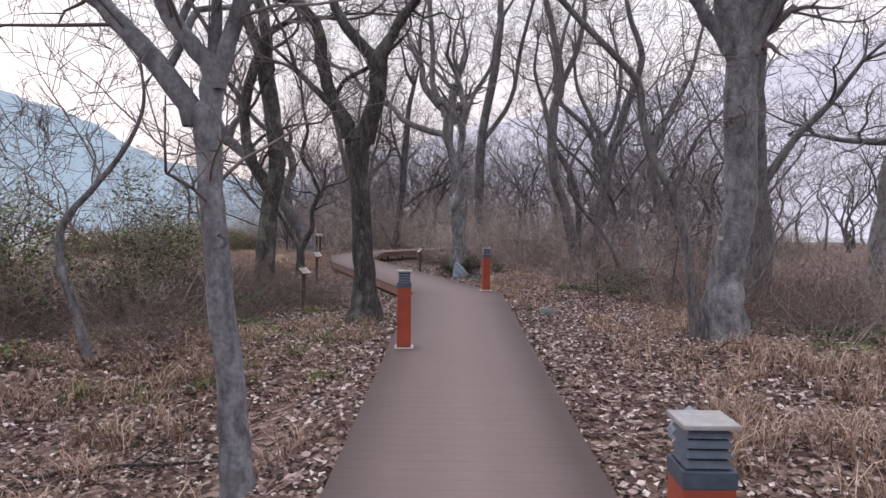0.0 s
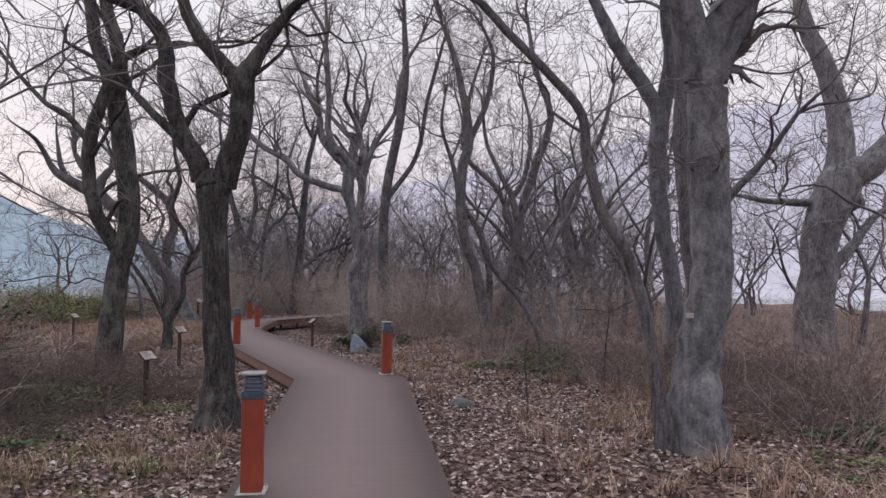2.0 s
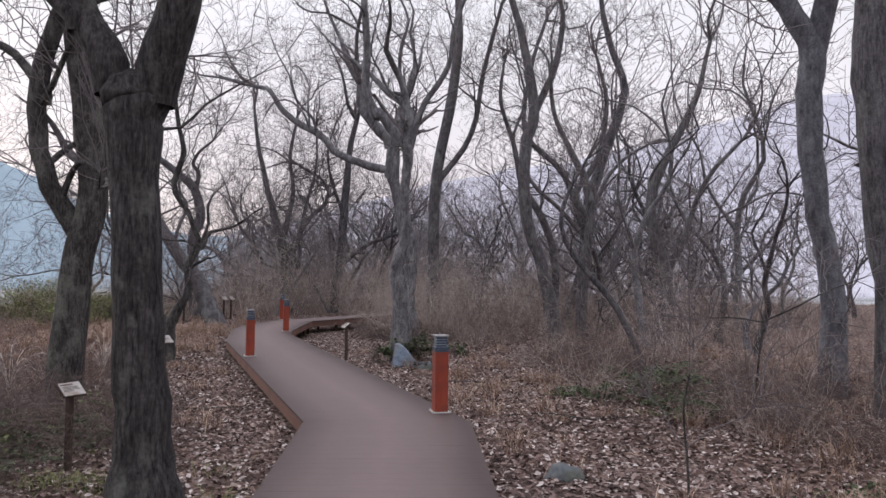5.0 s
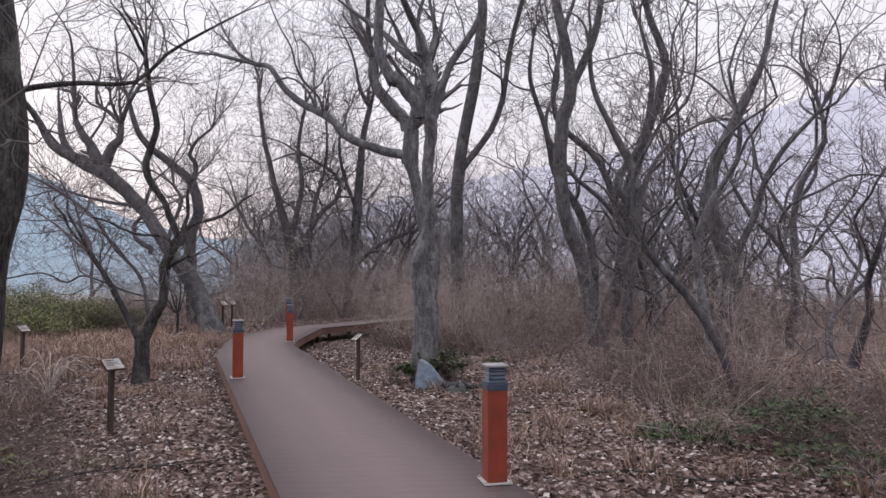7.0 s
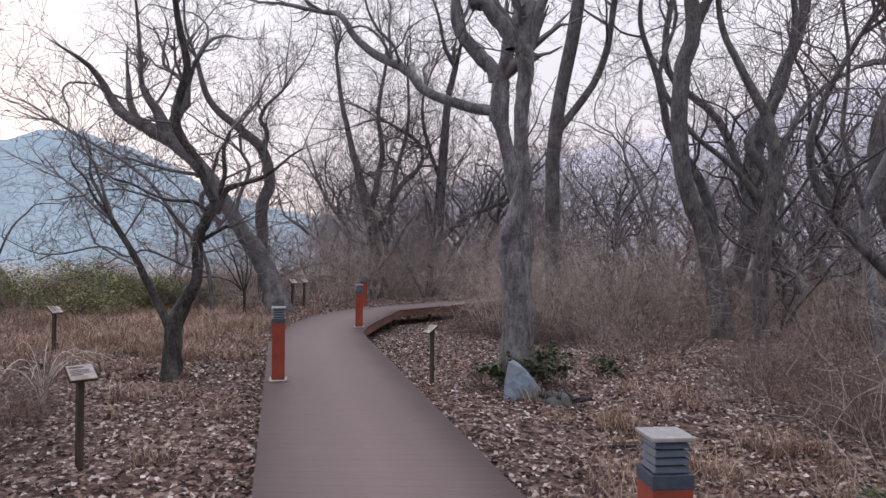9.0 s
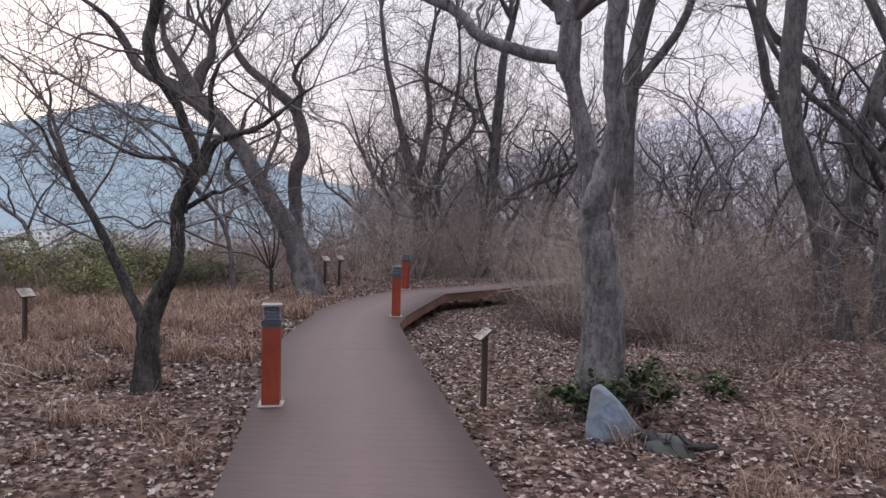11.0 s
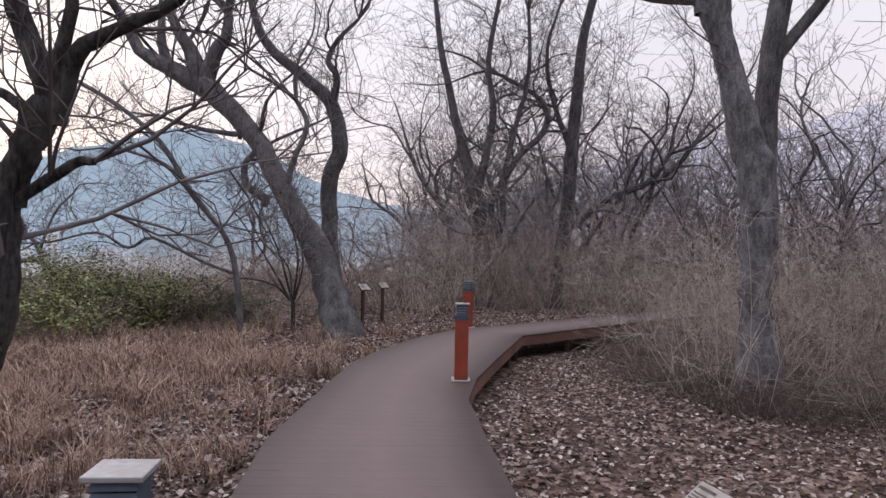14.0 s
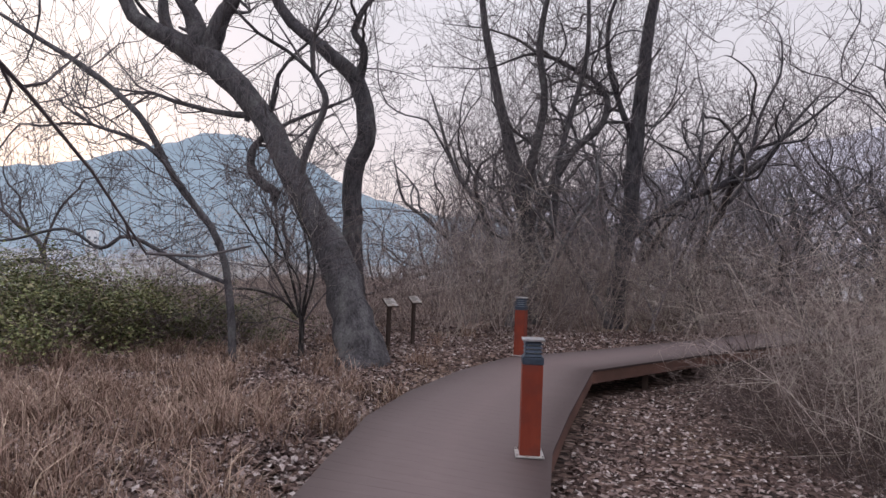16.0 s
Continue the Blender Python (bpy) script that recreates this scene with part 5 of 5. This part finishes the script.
def fallen_branch(x, y, length, r, turn, seed, mat=BARK_DARK):
    t = Tubes(seed)
    g = np.random.default_rng(seed)
    k = np.linspace(0, 1, 9)
    px = x + math.cos(radians(turn)) * length * (k - 0.5)
    py = y + math.sin(radians(turn)) * length * (k - 0.5) + 0.06 * np.sin(k * 7)
    pts = np.stack([px, py, land(px, py) + r + 0.02], -1)
    t.ring(pts, np.linspace(r, r * 0.4, 9), 7, 0.06)
    for i in (3, 5, 6):
        t.stem(pts[i], (g.normal(), g.normal(), 0.25), length * 0.3, r * 0.5, 1, 0.0, 0.2, (0, 3))
    return tagged(t.close().build("fallen_branch", mat), "dead fallen branch lying on the leaf litter", "branch", group="fallen branches")


for args in ((-1.6, 3.6, 1.8, 0.018, 20, 1), (-2.6, 3.2, 1.5, 0.012, 10, 2), (0.72, 18.45, 0.8, 0.065, -22, 3, BARK_MID), (3.2, 6.2, 1.3, 0.012, 70, 4), (-2.4, 13.6, 1.6, 0.015, 40, 5), (2.6, 13.6, 1.7, 0.014, -15, 6), (-6.2, 20.5, 1.4, 0.014, 30, 7), (1.6, 16.6, 1.5, 0.014, 15, 8)):
    fallen_branch(*args)


# ---- bollard lamps ----
def bollard():
    b = new("bollard_lamp")
    part("foot_plate", box(0.21, 0.21, 0.012, None, 0.003), STEEL, b, "pale galvanised steel foot plate")
    part("post", box(0.15, 0.15, 0.664, Matrix.Translation((0, 0, 0.012)), 0.004), RED, b, "orange-red painted square post")
    part("collar", box(0.156, 0.156, 0.052, Matrix.Translation((0, 0, 0.676)), 0.004), SLATE, b, "slate blue metal collar")
    part("lens", box(0.085, 0.085, 0.118, Matrix.Translation((0, 0, 0.727)), 0.004), LENS, b, "milky unlit lamp lens")
    for k in range(4):
        part("louvre", box(0.136, 0.136, 0.021, Matrix.Translation((0, 0, 0.733 + k * 0.029)), 0.002, 0.84), SLATE, b)
    part("cap", box(0.164, 0.164, 0.016, Matrix.Translation((0, 0, 0.846)), 0.004), CAP, b, "flat pale grey metal cap")
    for sx in (-1, 1):
        for sy in (-1, 1):
            bm = bmesh.new()
            bmesh.ops.create_cone(bm, cap_ends=True, segments=8, radius1=0.009, radius2=0.007, depth=0.014, matrix=Matrix.Translation((sx * 0.093, sy * 0.093, 0.019)))
            part("bolt", bm, STEEL, b)
    return tagged(b, "square orange-red bollard lamp with slate louvred head on the boardwalk edge", "lamp", group="bollard lamps along the boardwalk")


first = bollard()
first.matrix_basis = pose(1.42, 0.6, 0.004, 0, 0, 2)
for x, y, turn in ((-0.05, 6.24, 3), (0.93, 12.65, 14), (-2.58, 17.9, 21), (-3.17, 23.86, 16), (-4.36, 28.9, -5)):
    copy_thing(first, pose(x, y, 0.004, 0, 0, turn))


# ---- plant labels on posts ----
def plant_sign(tall):
    s = new("plant_sign")
    part("post", box(0.05, 0.05, tall + 0.2, Matrix.Translation((0, 0, -0.2)), 0.004), POST, s, "dark weathered wooden post")
    tilt = Matrix.Translation((0, -0.015, tall)) @ Matrix.Rotation(radians(38), 4, "X")
    part("backing", box(0.21, 0.17, 0.016, tilt, 0.003), POST, s, "dark wooden backing board")
    plate = part("plaque", box(0.195, 0.155, 0.006, tilt @ Matrix.Translation((0, 0, 0.0165)), 0.002), PLAQUE, s, "pale printed plant label")
    for k, (w, h, yy) in enumerate(((0.11, 0.014, 0.05), (0.15, 0.006, 0.02), (0.14, 0.006, 0.004), (0.15, 0.006, -0.012), (0.09, 0.006, -0.028))):
        part("line_of_writing", box(w, h, 0.0015, tilt @ Matrix.Translation((-0.085 + w / 2, yy, 0.0235))), INK, plate)
    return tagged(s, "tilted pale plant label on a dark wooden post", "sign", group="plant labels beside the boardwalk")


SIGNS = ((-0.95, 19.25, -60), (-2.4, 11.08, 58), (-3.07, 15.0, 55), (-6.12, 28.05, 62), (-6.3, 29.5, 62), (-7.36, 20.39, 75))
master = plant_sign(0.74)
for k, (x, y, turn) in enumerate(SIGNS):
    m = pose(x, y, ground_z(x, y), 0, 0, turn)
    if k:
        copy_thing(master, m)
    else:
        master.matrix_basis = m


# ---- small details ----
def knot(tree_name_place, r, way, hollow, label):
    """A healed branch scar on a trunk: a swollen ring of bark, in some round a dark disc for a hole's shade."""
    x, y, z = tree_name_place
    bm = bmesh.new()
    seg, tube = 18, 8
    rows = []
    for i in range(seg):
        a = 2 * math.pi * i / seg
        row = []
        for j in range(tube):
            c = 2 * math.pi * j / tube
            k = r * (1 + 0.12 * math.sin(3 * a + 1))
            rr = k + r * 0.38 * math.cos(c)
            row.append(bm.verts.new((rr * math.cos(a) * 0.8, r * 0.3 * math.sin(c), rr * math.sin(a))))
        rows.append(row)
    for i in range(seg):
        for j in range(tube):
            bm.faces.new((rows[i][j], rows[(i + 1) % seg][j], rows[(i + 1) % seg][(j + 1) % tube], rows[i][(j + 1) % tube]))
    ob = part("branch_scar", bm, BARK_MID, None, "", True)
    ob.matrix_world = pose(x, y, z, 0, 0, way)
    inner = bmesh.new()
    bmesh.ops.create_uvsphere(inner, u_segments=14, v_segments=8, radius=r * 0.72)
    for v in inner.verts:
        v.co.y *= 0.25
        v.co.x *= 0.8
    # no hole is cut: a dark flattened ball takes the place of its shade
    part("hollow" if hollow else "scar_face", inner, POST if hollow else BARK_PALE, ob, "", True)
    return tagged(ob, label, "branch scar")


knot((0.10, 25.49, 1.92), 0.085, 8, True, "swollen dark knot hole on a pale oak trunk")
knot((-0.80, 2.71, 1.29), 0.035, 5, False, "small healed branch scar on a smooth trunk")


def name_tag(x, y, z, turn):
    ob = part("name_tag", box(0.075, 0.004, 0.05, None, 0.001), PLAQUE)
    ob.matrix_world = pose(x, y, z, 0, 0, turn)
    return tagged(ob, "small pale metal tag nailed to an oak trunk", "tag")


def dead_weed(x, y, seed):
    """Pale arching stalks of last year's weeds."""
    g = np.random.default_rng(seed)
    weed = new("dead_weed")
    for _ in range(14):
        a, h, w = g.uniform(0, 2 * math.pi), g.uniform(0.45, 0.8), g.uniform(0.3, 0.8)
        k = np.linspace(0, 1, 8)
        out = w * k ** 1.6
        up = h * np.sin(k * 2.2) / math.sin(1.57)
        t = Tubes(seed)
        t.ring(np.stack([out * math.cos(a), out * math.sin(a), up - 0.03], -1), np.linspace(0.007, 0.003, 8), 4)
        t.build("stalk", STALK, weed)
    weed.location = (x, y, ground_z(x, y))
    return tagged(weed, "pale arching dead stalks of a tall weed", "weed", group="dead weeds in the litter")


dead_weed(-4.78, 16.80, 1)
dead_weed(-5.3, 15.0, 2)
name_tag(3.80, 7.47, 1.21, -40)


# ---- boardwalk ----
walkway = tagged(new("boardwalk"), "brown composite boardwalk winding over the leaf litter", "boardwalk", kind="structure")


def edge_run(pts, side):
    """A fascia board along one edge, its joists' ends hidden behind it."""
    for (x0, y0), (x1, y1) in zip(pts, pts[1:]):
        d = Vector((x1 - x0, y1 - y0, 0))
        n = Vector((d.y, -d.x, 0)).normalized() * side
        bm = box(d.length + 0.02, 0.028, 0.175, None, 0.003)
        mid = Vector(((x0 + x1) / 2, (y0 + y1) / 2, -0.181)) - n * 0.022
        bm.transform(Matrix.Translation(mid) @ Matrix.Rotation(math.atan2(d.y, d.x), 4, "Z"))
        part("fascia_board", bm, FASCIA, walkway, "reddish brown fascia board")


edge_run(LEFT, -1)
edge_run(RIGHT, 1)
for k in range(1, len(LEFT) - 1):
    for x, y, s in ((*LEFT[k], 1), (*RIGHT[k], -1)):
        z = ground_z(x, y)
        # dark wood colour here stands in for the shade below the deck
        part("support_post", box(0.09, 0.09, 0.35, Matrix.Translation((x + s * 0.14, y, -0.55)), 0.004), POST, walkway, "support post coloured dark for the shade under the boards")

PITCH = 0.148
for (l0, l1), (r0, r1) in zip(zip(LEFT, LEFT[1:]), zip(RIGHT, RIGHT[1:])):
    l0, l1, r0, r1 = (np.array(c, float) for c in (l0, l1, r0, r1))
    span = np.linalg.norm((l0 + r0) / 2 - (l1 + r1) / 2)
    n = max(1, round(span / PITCH))
    for k in range(n):
        g = 0.0002 / span
        u0, u1 = k / n + g, (k + 1) / n - g
        a, b, c, d = l0 + (l1 - l0) * u0, r0 + (r1 - r0) * u0, r0 + (r1 - r0) * u1, l0 + (l1 - l0) * u1
        bm = bmesh.new()
        lo = [bm.verts.new((*p, -0.026)) for p in (a, b, c, d)]
        ins = []
        for p, q in ((a, d), (b, c), (c, b), (d, a)):
            t = (q - p) / (np.linalg.norm(q - p) + 1e-9) * 0.0006
            ins.append((*(p + t), 0.0))
        up = [bm.verts.new((*p, -0.0015)) for p in (a, b, c, d)]
        hi = [bm.verts.new(p) for p in ins]
        bm.faces.new(hi)
        bm.faces.new(lo[::-1])
        for i in range(4):
            j = (i + 1) % 4
            bm.faces.new((lo[i], lo[j], up[j], up[i]))
            bm.faces.new((up[i], up[j], hi[j], hi[i]))
        uv = bm.loops.layers.uv.new("across")
        for face in bm.faces:
            for loop in face.loops:
                p = np.array(loop.vert.co[:2])
                loop[uv].uv = (min(1.0, max(0.0, float((p - a).dot(b - a) / (b - a).dot(b - a)))), 0.5)
        part("board", bm, BOARD, walkway)
